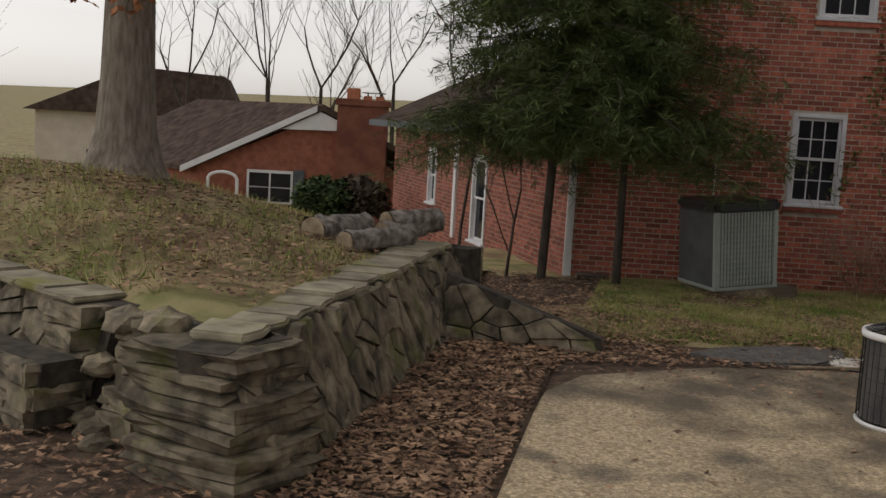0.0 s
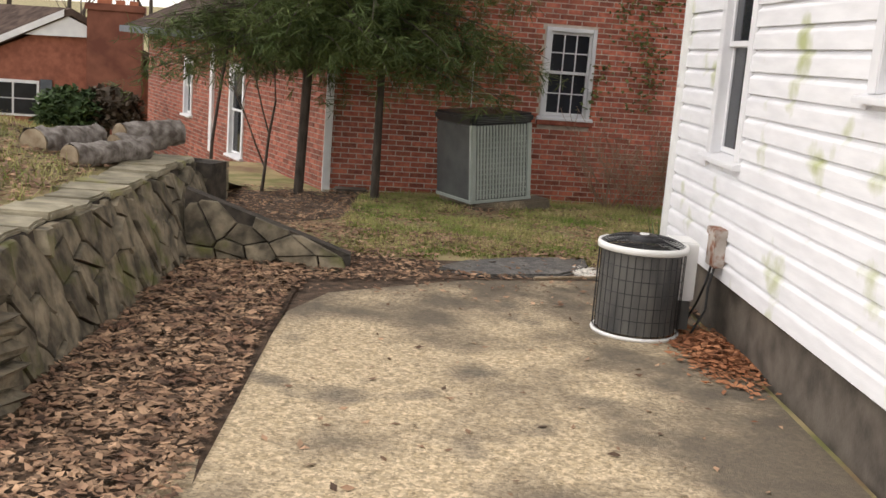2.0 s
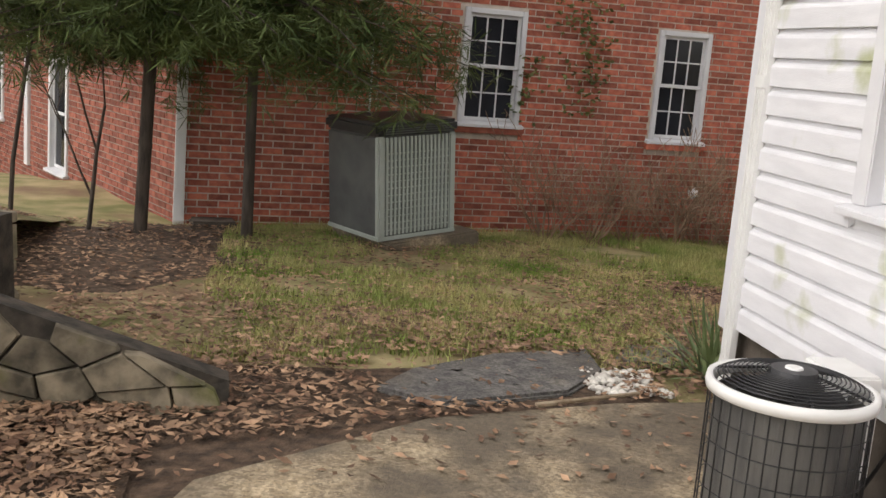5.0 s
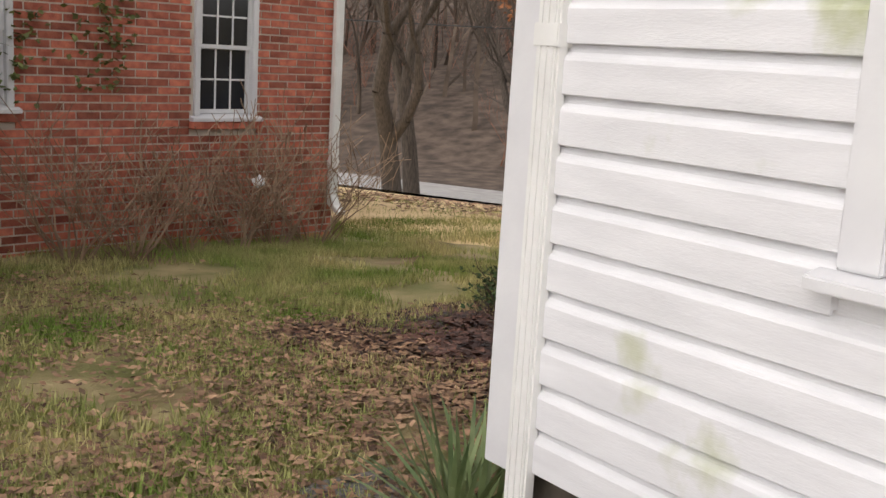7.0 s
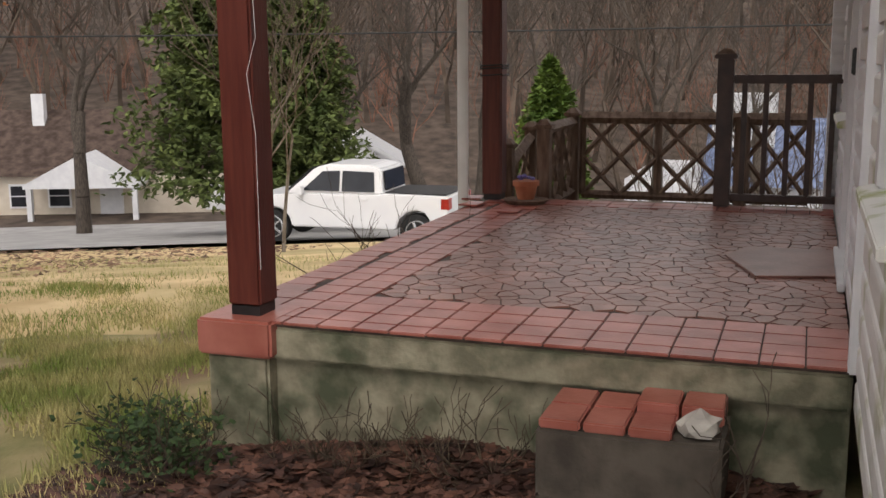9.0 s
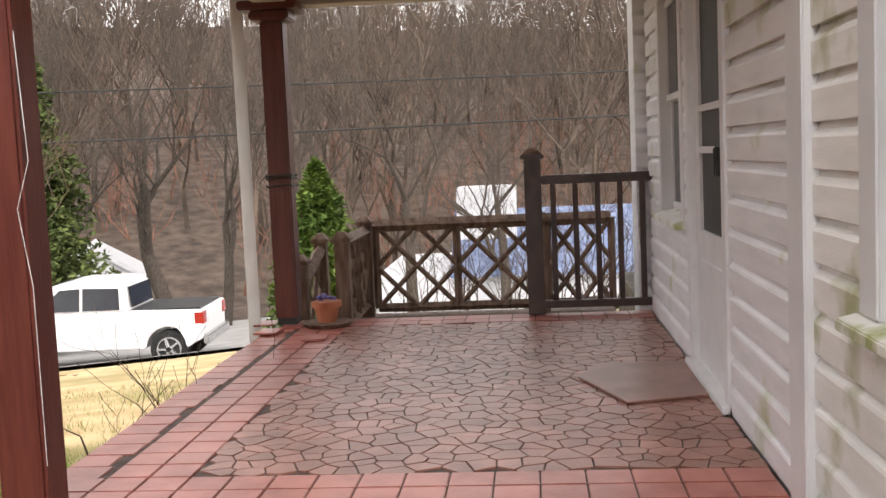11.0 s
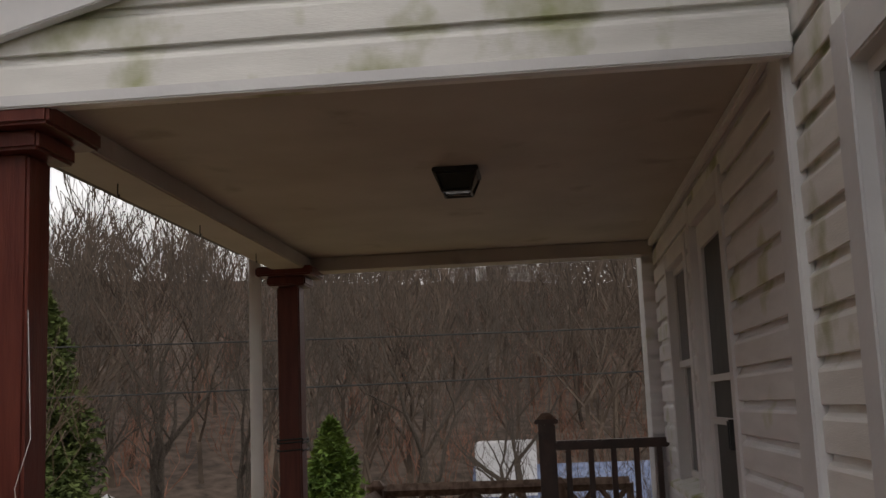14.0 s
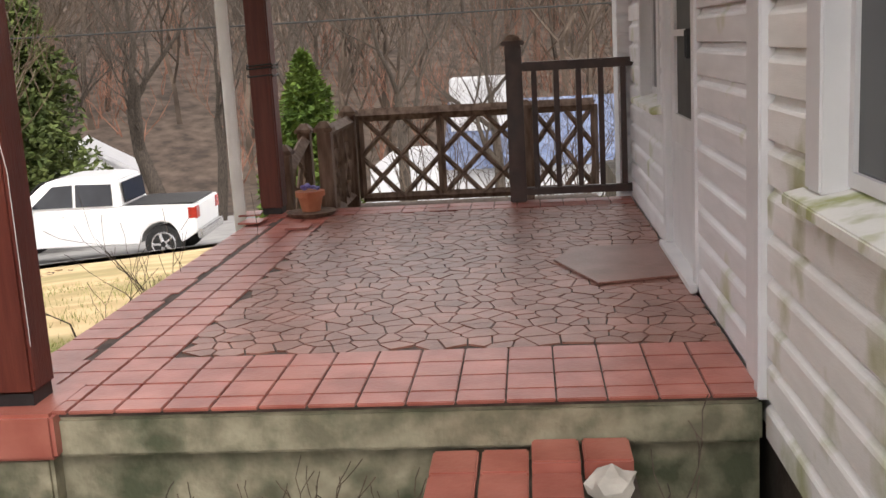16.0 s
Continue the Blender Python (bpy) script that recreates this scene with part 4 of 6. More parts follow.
# flat cap stones
for wall_, a, b, n in ((W1, (-3.98, -3.75), (-3.87, 0.7), 14), (bpy.data.objects["wall_stone_return"], (-6.7, -2.05), (-4.9, -3.1), 6)):
    for i in range(n):
        u0, u1 = i / n, (i + 0.96) / n
        cx0, cy0 = a[0] + (b[0] - a[0]) * u0, a[1] + (b[1] - a[1]) * u0
        cx1, cy1 = a[0] + (b[0] - a[0]) * u1, a[1] + (b[1] - a[1]) * u1
        hw = rng.uniform(0.14, 0.2)
        dx, dy = cx1 - cx0, cy1 - cy0
        ln = math.hypot(dx, dy)
        nx_, ny_ = -dy / ln, dx / ln
        pts = [(cx0 + nx_ * hw * s_ * rng.uniform(0.8, 1.1) + dx * k, cy0 + ny_ * hw * s_ * rng.uniform(0.8, 1.1) + dy * k) for s_, k in ((-1, 0), (-1, 0.5), (-1, 1), (1, 1), (1, 0.5), (1, 0))]
        bm = bmesh.new()
        z = 0.595 + rng.uniform(-0.01, 0.01)
        prism(bm, pts, "z", z, z + rng.uniform(0.03, 0.06), 0.012)
        part("cap_stone", bm, M["cap_stone"], wall_)


def rough_log(a, b, r, label, mat="log"):
    t = thing("log", label, "log", None, "stacked logs")
    a, b = Vector(a), Vector(b)
    d = b - a
    m = Matrix.Translation((a + b) / 2) @ d.to_track_quat("Z", "Y").to_matrix().to_4x4()
    bm = bmesh.new()
    n, k = 20, 16
    rings = []
    for j in range(k + 1):
        rings.append([])
        for i in range(n):
            an = 2 * math.pi * i / n
            rr = r * (1 + 0.22 * noise.noise(Vector((math.cos(an) * 2, math.sin(an) * 2, j * 0.35 + r * 50))) + 0.16 * noise.noise(Vector((math.cos(an) * 6, math.sin(an) * 6, j * 0.8 + r * 90))))
            rings[-1].append(bm.verts.new((rr * math.cos(an), rr * math.sin(an), (j / k - 0.5) * d.length)))
    for j in range(k):
        for i in range(n):
            bm.faces.new((rings[j][i], rings[j][(i + 1) % n], rings[j + 1][(i + 1) % n], rings[j + 1][i]))
    part("bark", bm, M[mat], t, "", m, True)
    for s_ in (-1, 1):
        bm = bmesh.new()
        rod(bm, (0, 0, s_ * (d.length / 2 - 0.01)), (0, 0, s_ * (d.length / 2 + 0.004)), r * 0.94, n=14)
        part("cut_end", bm, M["log_end"], t, "grey cut end", m)


rough_log((-4.62, -0.45, 0.76), (-4.4, 0.25, 0.74), 0.12, "thick grey log with cut end lying on the wall")
rough_log((-4.3, -0.65, 0.72), (-3.98, 0.1, 0.72), 0.085, "flaky-barked grey log lying on the wall")
rough_log((-4.2, 0.05, 0.75), (-3.95, 0.5, 0.76), 0.075, "pale weathered log on the wall")
rough_log((-4.2, 0.2, 0.8), (-3.85, 0.62, 0.82), 0.1, "dark round log at the wall's end")

# ---- the brick neighbour house ----
MN = pose(-3.1, 5.66, 0, 0, 0, 8.0)
HN = [(2.78, 3.46, 0.87, 2.03), (5.0, 5.64, 0.8, 1.98), (2.97, 3.7, 3.25, 4.4)]
nb = wall_slab("wall_brick_house", MN, 0, 6.56, -0.7, 6.2, HN, "red brick wall of the neighbouring house with pale mortar", M["mortar"])
BL, BH, BJ = 0.203, 0.068, 0.014


def brick_mesh(l):
    bm = bmesh.new()
    box(bm, 0, -0.005, 0, l - BJ, 0.003, BH - BJ)
    return bm


def brickwork(wall, u0, u1, z0, z1, holes, near, mat):
    full = finish(brick_mesh(BL), "brick", mat)
    V, F = [], []
    r = random.Random(8)
    j, z = 0, z0
    while z < z1:
        u = u0 - (BL / 2 if j % 2 else 0)
        while u < u1:
            a, b = max(u, u0), min(u + BL, u1)
            segs = [(a, b)]
            for h in holes:
                if h[2] - BH < z < h[3]:
                    segs = [s_ for c, d_ in segs for s_ in ((c, min(d_, h[0])), (max(c, h[1]), d_)) if s_[1] - s_[0] > 0.03]
            for c, d_ in segs:
                if near and near[0] < c < near[1] and near[2] < z < near[3] and abs(d_ - c - BL) < 1e-6:
                    ob = new("brick", full)
                    ob.parent = wall
                    ob.matrix_basis = pose(c, -r.uniform(0, 0.003), z)
                else:
                    i, o, e = len(V), -0.004 - r.uniform(0, 0.003), d_ - BJ
                    V += [(c, o, z), (e, o, z), (e, o, z + BH - BJ), (c, o, z + BH - BJ), (c, 0.003, z), (e, 0.003, z), (e, 0.003, z + BH - BJ), (c, 0.003, z + BH - BJ)]
                    F += [(i, i + 1, i + 2, i + 3), (i + 1, i + 5, i + 6, i + 2), (i + 4, i, i + 3, i + 7), (i + 3, i + 2, i + 6, i + 7), (i + 4, i + 5, i + 1, i)]
            u += BL
        z += BH
        j += 1
    ob = raw("brickwork", V, F, mat, wall, "", "stuff")
    return ob


brickwork(nb, 0, 6.56, -0.65, 6.1, [(a - 0.01, b + 0.01, c - 0.1, d_) for a, b, c, d_ in HN], (3.6, 6.3, 0.0, 1.4), M["brick"])
for k, (a, b, c, d_) in enumerate(HN):
    sash_window("window_%d" % (5 + k), MN @ pose(a, 0.0, c), b - a, d_ - c, "white six-over-six sash window in the brick wall", 3, 2, 0.055, "trim", "trim")
    tagged(part("brick_sill", BX(a - 0.04, -0.06, c - 0.11, b + 0.04, 0.02, c - 0.046, bevel=0.008, m=MN), M["brick"]), "projecting brick sill under the window", "sill", "", "structure")
MW = pose(-8.4, 16.2, 0, 0, 0, -63.3)
HW = [(4.55, 5.15, 0.1, 1.15), (7.5, 8.3, -0.3, 1.15)]
wing = wall_slab("wall_brick_wing", MW, 1.5, 11.8, -1.9, 1.55, HW, "low red brick wing of the neighbouring house", M["mortar_shaded"])
brickwork(wing, 1.5, 11.8, -1.2, 1.5, HW, None, M["brick_wing"])
for k, (a, b, c, d_) in enumerate(HW):
    sash_window("window_%d" % (8 + k), MW @ pose(a, 0.0, c), b - a, d_ - c, "white-framed window in the low brick wing", 1, 1, 0.08, "trim", "trim")
tagged(part("trim_casing", BX(6.42, -0.05, -0.4, 6.58, 0.02, 1.5, bevel=0.006, m=MW), M["trim"]), "white board on the brick wing", "trim", "", "structure")
bm = bmesh.new()
vs = [bm.verts.new(MW @ Vector(c)) for c in ((1.1, -0.5, 1.5), (12.3, -0.5, 1.5), (12.3, 4.6, 4.2), (3.6, 4.6, 4.2), (1.1, -0.5, 1.62), (12.3, -0.5, 1.62), (12.3, 4.6, 4.34), (3.6, 4.6, 4.34), (1.1, 9, 1.5), (1.1, 9, 1.62))]
for f in ((0, 1, 2, 3), (4, 7, 6, 5), (0, 4, 5, 1), (1, 5, 6, 2), (2, 6, 7, 3), (3, 7, 9, 8), (0, 3, 8), (4, 9, 7), (0, 8, 9, 4)):
    bm.faces.new([vs[i] for i in f])
bmesh.ops.recalc_face_normals(bm, faces=bm.faces)
tagged(part("roof_wing", bm, M["roof"]), "dark shingled hip roof of the brick wing", "roof", "", "structure")
tagged(part("trim_wing_eave", BX(1.1, -0.55, 1.5, 12.3, -0.46, 1.63, m=MW), M["shutter"]), "dark gutter along the brick wing", "trim", "", "structure")
bm = bmesh.new()
prism(bm, [(-0.3, 6.2), (6.9, 6.2), (3.3, 8.5)], "y", -0.3, 9)
ob = part("roof_neighbour", bm, M["roof"], None, "", MN)
tagged(ob, "brown shingled roof of the brick house", "roof", "", "structure")
tagged(part("wall_brick_side", BX(6.44, 0.14, -1.2, 6.56, 9, 6.2, m=MN), M["brick"]), "red brick side wall of the neighbouring house", "wall", "", "structure")
downspout(MN @ pose(0.02, -0.01, 0), -0.25, 1.6, "white downspout at the corner of the brick house", 0.1, 0.07, 0.02, (0.0,))
downspout(MN @ pose(6.52, -0.01, 0), -0.1, 6.2, "tall white downspout on the brick house corner", 0.09, 0.07, 0.14, (0.35,))
tagged(part("concrete_block", BX(0.12, -0.35, -0.5, 0.55, -0.05, -0.2, bevel=0.02, m=MN), M["foundation"]), "weathered grey concrete splash block", "block")

# heat pump
hp = thing("heat_pump", "grey-green heat pump with dark louvred top leaning on its pad", "heat pump", pose(-1.25, 4.42, -0.14, 0, -4.5, 28))
Wd, Dp, Ht = 0.84, 0.85, 1.05
part("cabinet", BX(0, 0.0, 0, Wd, Dp, Ht - 0.12, bevel=0.02), M["hp_dark"], hp, "dark side panels")
part("base_pan", BX(-0.01, -0.012, 0.0, Wd + 0.01, Dp, 0.04, bevel=0.006), M["hp_grey"], hp)
for a in ((-0.004, -0.016, 0.03, 0.07, 0.05, Ht - 0.12), (Wd - 0.07, -0.016, 0.03, Wd + 0.004, 0.05, Ht - 0.12)):
    part("corner_post", BX(*a, bevel=0.012), M["hp_grey"], hp)
part("front_panel", BX(0.07, -0.006, 0.04, Wd - 0.07, 0.004, Ht - 0.12), M["hp_dark"], hp)
for i in range(16):
    x = 0.075 + i * (Wd - 0.15) / 16
    part("louvre", BX(x, -0.018, 0.05, x + (Wd - 0.15) / 16 * 0.62, -0.004, Ht - 0.13, bevel=0.003), M["hp_grey"], hp)
for i in range(12):
    z = 0.09 + i * 0.062
    part("louvre_rib", BX(0.075, -0.013, z, Wd - 0.075, -0.003, z + 0.01), M["hp_grey"], hp)
part("top_cover", BX(-0.025, -0.03, Ht - 0.12, Wd + 0.025, Dp + 0.02, Ht, bevel=0.03), M["metal_black"], hp, "black top cover")
for i in range(4):
    part("top_slot", BX(0.06, -0.036, Ht - 0.1 + i * 0.02, Wd - 0.06, -0.028, Ht - 0.092 + i * 0.02), M["hp_dark"], hp)
tagged(part("equipment_pad", BX(0.06, -0.1, -0.3, 1.08, 0.9, -0.025, bevel=0.02, m=pose(-1.25, 4.42, -0.12, 0, -4.5, 28)), M["concrete"]), "grey concrete pad under the heat pump", "pad", "", "structure")
bm = bmesh.new()
rod(bm, (1.85, -0.012, 0.9), (1.85, -0.012, 1.75), 0.012, n=6)
tagged(part("conduit", bm, M["metal_white"], None, "", MN), "thin grey conduit on the brick wall", "pipe")

# ---- trees and shrubs ----
def tubes(segs, n=4):
    V, F = [], []
    for a, b, r0, r1 in segs:
        d = b - a
        if d.length < 1e-5:
            continue
        x = d.orthogonal().normalized()
        y = d.cross(x).normalized()
        i = len(V)
        for p, r in ((a, r0), (b, r1)):
            for k in range(n):
                an = 2 * math.pi * k / n
                V.append(p + (x * math.cos(an) + y * math.sin(an)) * r)
        F += [(i + k, i + (k + 1) % n, i + n + (k + 1) % n, i + n + k) for k in range(n)]
    return V, F


def grow(rng, a, d, length, r, depth, segs, wander=0.25, lift=0.1, forks=(2, 3), tip=0.004):
    """A limb of three bends that forks at its end and along its way."""
    p, k = Vector(a), 3
    for i in range(k):
        d = (d + Vector((rng.uniform(-1, 1), rng.uniform(-1, 1), rng.uniform(-0.6, 1))) * wander + Vector((0, 0, lift))).normalized()
        q = p + d * length / k
        r1 = max(tip, r * (0.86 if i < k - 1 else 0.7))
        segs.append((p, q, r, r1, depth))
        p, r = q, r1
        if depth > 0 and (i > 0 or rng.random() < 0.4):
            for _ in range(rng.randint(*forks) if i == k - 1 else 1):
                side = Vector((rng.uniform(-1, 1), rng.uniform(-1, 1), rng.uniform(-0.1, 0.7))).normalized()
                grow(rng, p, (d * 0.75 + side * 0.8).normalized(), length * rng.uniform(0.55, 0.8), r * rng.uniform(0.5, 0.75), depth - 1, segs, wander, lift, forks, tip)


def bare_tree(x, y, h, r, seed, label, mat="bark_dark", levels=4, z=None, lean=(0, 0), crown="twig", wander=0.14, trunk=0.5):
    rg = random.Random(seed)
    segs = []
    t = thing("tree", label, "tree", pose(x, y, (land(x, y) if z is None else z) - 0.1), "bare trees")
    grow(rg, (0, 0, 0), Vector((lean[0], lean[1], 1)), h * trunk, r, levels, segs, wander, 0.12, (2, 3), 0.006)
    V, F = tubes([s_[:4] for s_ in segs if s_[4] >= levels - 1], 8)
    raw("trunk", V, F, M[mat], t, smooth=True)
    V, F = tubes([s_[:4] for s_ in segs if s_[4] < levels - 1], 3)
    raw("crown", V, F, M[crown], t)
    return t, segs


def far_woods(name, spots, seeds, label, levels=4, n=3, mat="twig"):
    protos = []
    for sd in seeds:
        rg = random.Random(sd)
        segs = []
        grow(rg, (0, 0, 0), Vector((rg.uniform(-0.12, 0.12), rg.uniform(-0.12, 0.12), 1)), 0.5, 0.016, levels, segs, 0.16, 0.13, (2, 2), 0.0018)
        V, F = tubes([s_[:4] for s_ in segs], n)
        protos.append((np.array([tuple(v) for v in V]), np.array(F)))
    AV, AF, off = [], [], 0
    for i, (x, y, z, h, rot) in enumerate(spots):
        V, F = protos[i % len(protos)]
        c, s_ = math.cos(rot), math.sin(rot)
        R = np.array([[c, -s_, 0], [s_, c, 0], [0, 0, 1]])
        AV.append(V @ R.T * h + np.array([x, y, z]))
        AF.append(F + off)
        off += len(V)
    AV, AF = np.concatenate(AV), np.concatenate(AF)
    me = bpy.data.meshes.new(name)
    me.from_pydata(AV.tolist(), [], AF.tolist())
    me.materials.append(M[mat])
    return tagged(new(name, me), label, "woods", "", "stuff")


def sprays(name, pts, mat, size, rng, parent=None, n=5, droop=-0.3, width=0.12, kind="", label="", category=""):
    """Tufts of thin leaves round the given places."""
    V, F = [], []
    for p in pts:
        ax = Vector((rng.uniform(-1, 1), rng.uniform(-1, 1), rng.uniform(-0.5, 0.5)))
        for _ in range(n):
            d = (ax + Vector((rng.uniform(-1, 1), rng.uniform(-1, 1), rng.uniform(-0.6, 0.6) + droop))).normalized() * size * rng.uniform(0.6, 1.3)
            s_ = d.cross(Vector((rng.uniform(-1, 1), rng.uniform(-1, 1), 1))).normalized() * size * width
            i = len(V)
            V += [p, p + d * 0.5 + s_, p + d, p + d * 0.5 - s_]
            F.append((i, i + 1, i + 2, i + 3))
    return raw(name, V, F, M[mat], parent, label, kind, category)


rng = random.Random(21)
# big oak on the bank, with ivy on its trunk and brown leaves
ox, oy, oz = -6.6, 0.3, 1.0
oak = thing("oak_tree", "thick grey oak trunk with flared roots and brown leaves", "tree", pose(ox, oy, oz))
bm = bmesh.new()
rings = []
for j, (z, r) in enumerate(((-0.3, 0.5), (0.0, 0.42), (0.15, 0.33), (0.4, 0.26), (0.9, 0.225), (1.6, 0.21), (2.4, 0.2), (3.4, 0.19), (4.6, 0.17))):
    rings.append([bm.verts.new((r * (1 + 0.1 * noise.noise(Vector((math.cos(a) * 2, math.sin(a) * 2, z)))) * math.cos(a) + 0.02 * z, r * (1 + (0.25 * max(0, 0.4 - z) * math.sin(5 * a))) * math.sin(a), z)) for a in [2 * math.pi * i / 24 for i in range(24)]])
for j in range(len(rings) - 1):
    for i in range(24):
        bm.faces.new((rings[j][i], rings[j][(i + 1) % 24], rings[j + 1][(i + 1) % 24], rings[j + 1][i]))
part("trunk", bm, M["bark"], oak, "", None, True)
segs = []
for k in range(7):
    a = k * 0.9
    grow(rng, (0.1, 0, 2.6 + k * 0.28), Vector((math.cos(a), math.sin(a), 0.25)), 1.5, 0.06, 3, segs, 0.25, 0.03, (2, 3), 0.004)
for z, dx, dy, ln in ((2.0, 1.0, 0.1, 0.95), (2.3, 1.0, 0.5, 1.1), (2.15, 0.8, -0.5, 0.8), (2.5, 1.0, -0.1, 1.2), (1.9, -1.0, 0.3, 1.0), (2.2, -0.9, -0.4, 1.1)):
    grow(rng, (0.1, 0, z), Vector((dx, dy, 0.12)), ln, 0.035, 3, segs, 0.3, -0.03, (2, 3), 0.003)
V, F = tubes([s_[:4] for s_ in segs], 4)
raw("branch", V, F, M["bark_dark"], oak)
tips = [s_[1] for s_ in segs if s_[4] <= 1 and s_[1].x > -0.1]
sprays("foliage", [t_ + Vector([rng.gauss(0, 0.08) for _ in range(3)]) for t_ in tips for _ in range(3)], "leafred", 0.09, rng, oak, 3, -0.4, 0.3)
# conifer in front of the brick wall
pine = thing("pine_tree", "tall dark green pine with drooping feathery branches", "tree", pose(-2.9, 4.45, -0.3))
segs = [(Vector((-0.42, 0.2, 0)), Vector((-0.35, 0.15, 2)), 0.06, 0.055, 9), (Vector((-0.35, 0.15, 2)), Vector((-0.3, 0.1, 6.4)), 0.055, 0.02, 9), (Vector((0.5, 0.2, 0)), Vector((0.48, 0.2, 5)), 0.055, 0.02, 9)]
tips = []
for i in range(300):
    z = 1.78 + 4.6 * (i / 300) ** 1.25
    a = rng.uniform(0, 2 * math.pi)
    L_ = (2.5 - 0.36 * max(0, z - 2.6)) * rng.uniform(0.45, 1.0)
    p = Vector((rng.uniform(-0.4, 0.5), 0.1, z))
    d = Vector((math.cos(a), math.sin(a) * (0.35 if math.sin(a) > 0 else 0.75), rng.uniform(-0.05, 0.2)))
    q = p
    for k in range(6):
        nxt = q + d * L_ / 6 + Vector((rng.gauss(0, 0.03), rng.gauss(0, 0.03), -0.03 * k * L_ / 2))
        segs.append((q, nxt, 0.022 * (1 - k / 7), 0.022 * (1 - (k + 1) / 7), 1))
        if k > 0:
            for _ in range(11):
                tips.append(q.lerp(nxt, rng.random()) + Vector((rng.gauss(0, 0.13), rng.gauss(0, 0.13), rng.gauss(-0.05, 0.07))))
        q = nxt
V, F = tubes([s_[:4] for s_ in segs if s_[4] == 9], 9)
raw("trunk", V, F, M["bark_dark"], pine, smooth=True)
V, F = tubes([s_[:4] for s_ in segs if s_[4] == 1], 4)
raw("branch", V, F, M["bark_dark"], pine)
sprays("foliage", tips, "pine", 0.19, rng, pine, 10, -0.3, 0.028)
# thin bare sapling and dead twigs beside it
for x, y, h, sd in ((-4.3, 4.2, 4.2, 5), (-3.75, 4.6, 2.4, 6)):
    bare_tree(x, y, h, 0.022, sd, "thin leafless sapling in front of the brick house", "bark_dark", 3)

# brick house beyond the bank
MH = pose(-16.5, 22.7, -1.75, 0, 0, 11.5)
h2 = thing("brick_house", "orange brick bungalow with brown roof, white gable and chimney", "house", MH)
bm = bmesh.new()
prism(bm, [(0.45, 0), (6.9, 0), (6.9, 1.65), (4.2, 3.3), (0.45, 1.65)], "y", 0, 7)
for v in bm.verts:
    v.co.x -= v.co.y * 0.75
part("wall", bm, M["brick_far"], h2)
bm = bmesh.new()
prism(bm, [(0.0, 1.45), (4.2, 3.55), (8.4, 1.45), (8.4, 1.6), (4.2, 3.75), (0.0, 1.6)], "y", -0.25, 7.2)
for v in bm.verts:
    v.co.x -= v.co.y * 0.75
part("roof", bm, M["roof"], h2)
bm = bmesh.new()
prism(bm, [(2.6, 2.9), (4.2, 3.55), (5.0, 3.2), (5.0, 2.95)], "y", -0.2, -0.05)
part("gable", bm, M["trim"], h2, "white boarded gable")
bm = bmesh.new()
prism(bm, [(0.0, 1.4), (4.2, 3.5), (4.2, 3.7), (0.0, 1.6)], "y", -0.3, -0.22)
part("rake_board", bm, M["trim"], h2)
ch = part("chimney", BX(4.85, -0.5, 0, 6.4, 0.3, 3.75, bevel=0.02), M["brick_chimney"], h2, "dark red brick chimney")
part("chimney_cap", BX(4.79, -0.56, 3.75, 6.46, 0.36, 3.95, bevel=0.02), M["brick_chimney"], ch)
part("chimney_pot", BX(5.1, -0.25, 3.95, 5.5, 0.1, 4.3, bevel=0.02), M["terracotta"], ch)
for x in (5.62, 6.0):
    part("flue", BX(x, -0.2, 3.95, x + 0.25, 0.05, 4.08), M["terracotta"], ch)
    part("rain_cap", BX(x - 0.06, -0.26, 4.16, x + 0.31, 0.11, 4.19), M["roof_grey"], ch)
    part("cap_leg", BX(x + 0.1, -0.1, 4.07, x + 0.14, -0.06, 4.17), M["roof_grey"], ch)
wn2 = part("window", BX(2.05, -0.06, 0.55, 3.5, 0.02, 1.6, bevel=0.01), M["trim"], h2, "white-framed picture window")
for i in range(2):
    for j in range(2):
        part("pane", BX(2.13 + i * 0.68, -0.075, 0.62 + j * 0.46, 2.75 + i * 0.68, -0.055, 1.05 + j * 0.46), M["glass_dark"], wn2)
part("shutter", BX(3.52, -0.07, 0.5, 3.86, 0.0, 1.65, bevel=0.01), M["shutter"], h2, "slate-grey shutter")
pg = thing("garden_arch", "white painted garden arch beside the brick house", "arch", MH @ pose(0.9, -0.6, 0))
bm = bmesh.new()
for x in (0.0, 0.9):
    box(bm, x, 0, 0, x + 0.09, 0.09, 1.3)
for k in range(8):
    a, b = math.pi * k / 8, math.pi * (k + 1) / 8
    rod(bm, (0.49 - 0.45 * math.cos(a), 0.04, 1.28 + 0.22 * math.sin(a)), (0.49 - 0.45 * math.cos(b), 0.04, 1.28 + 0.22 * math.sin(b)), 0.05, n=6)
part("frame", bm, M["trim"], pg)


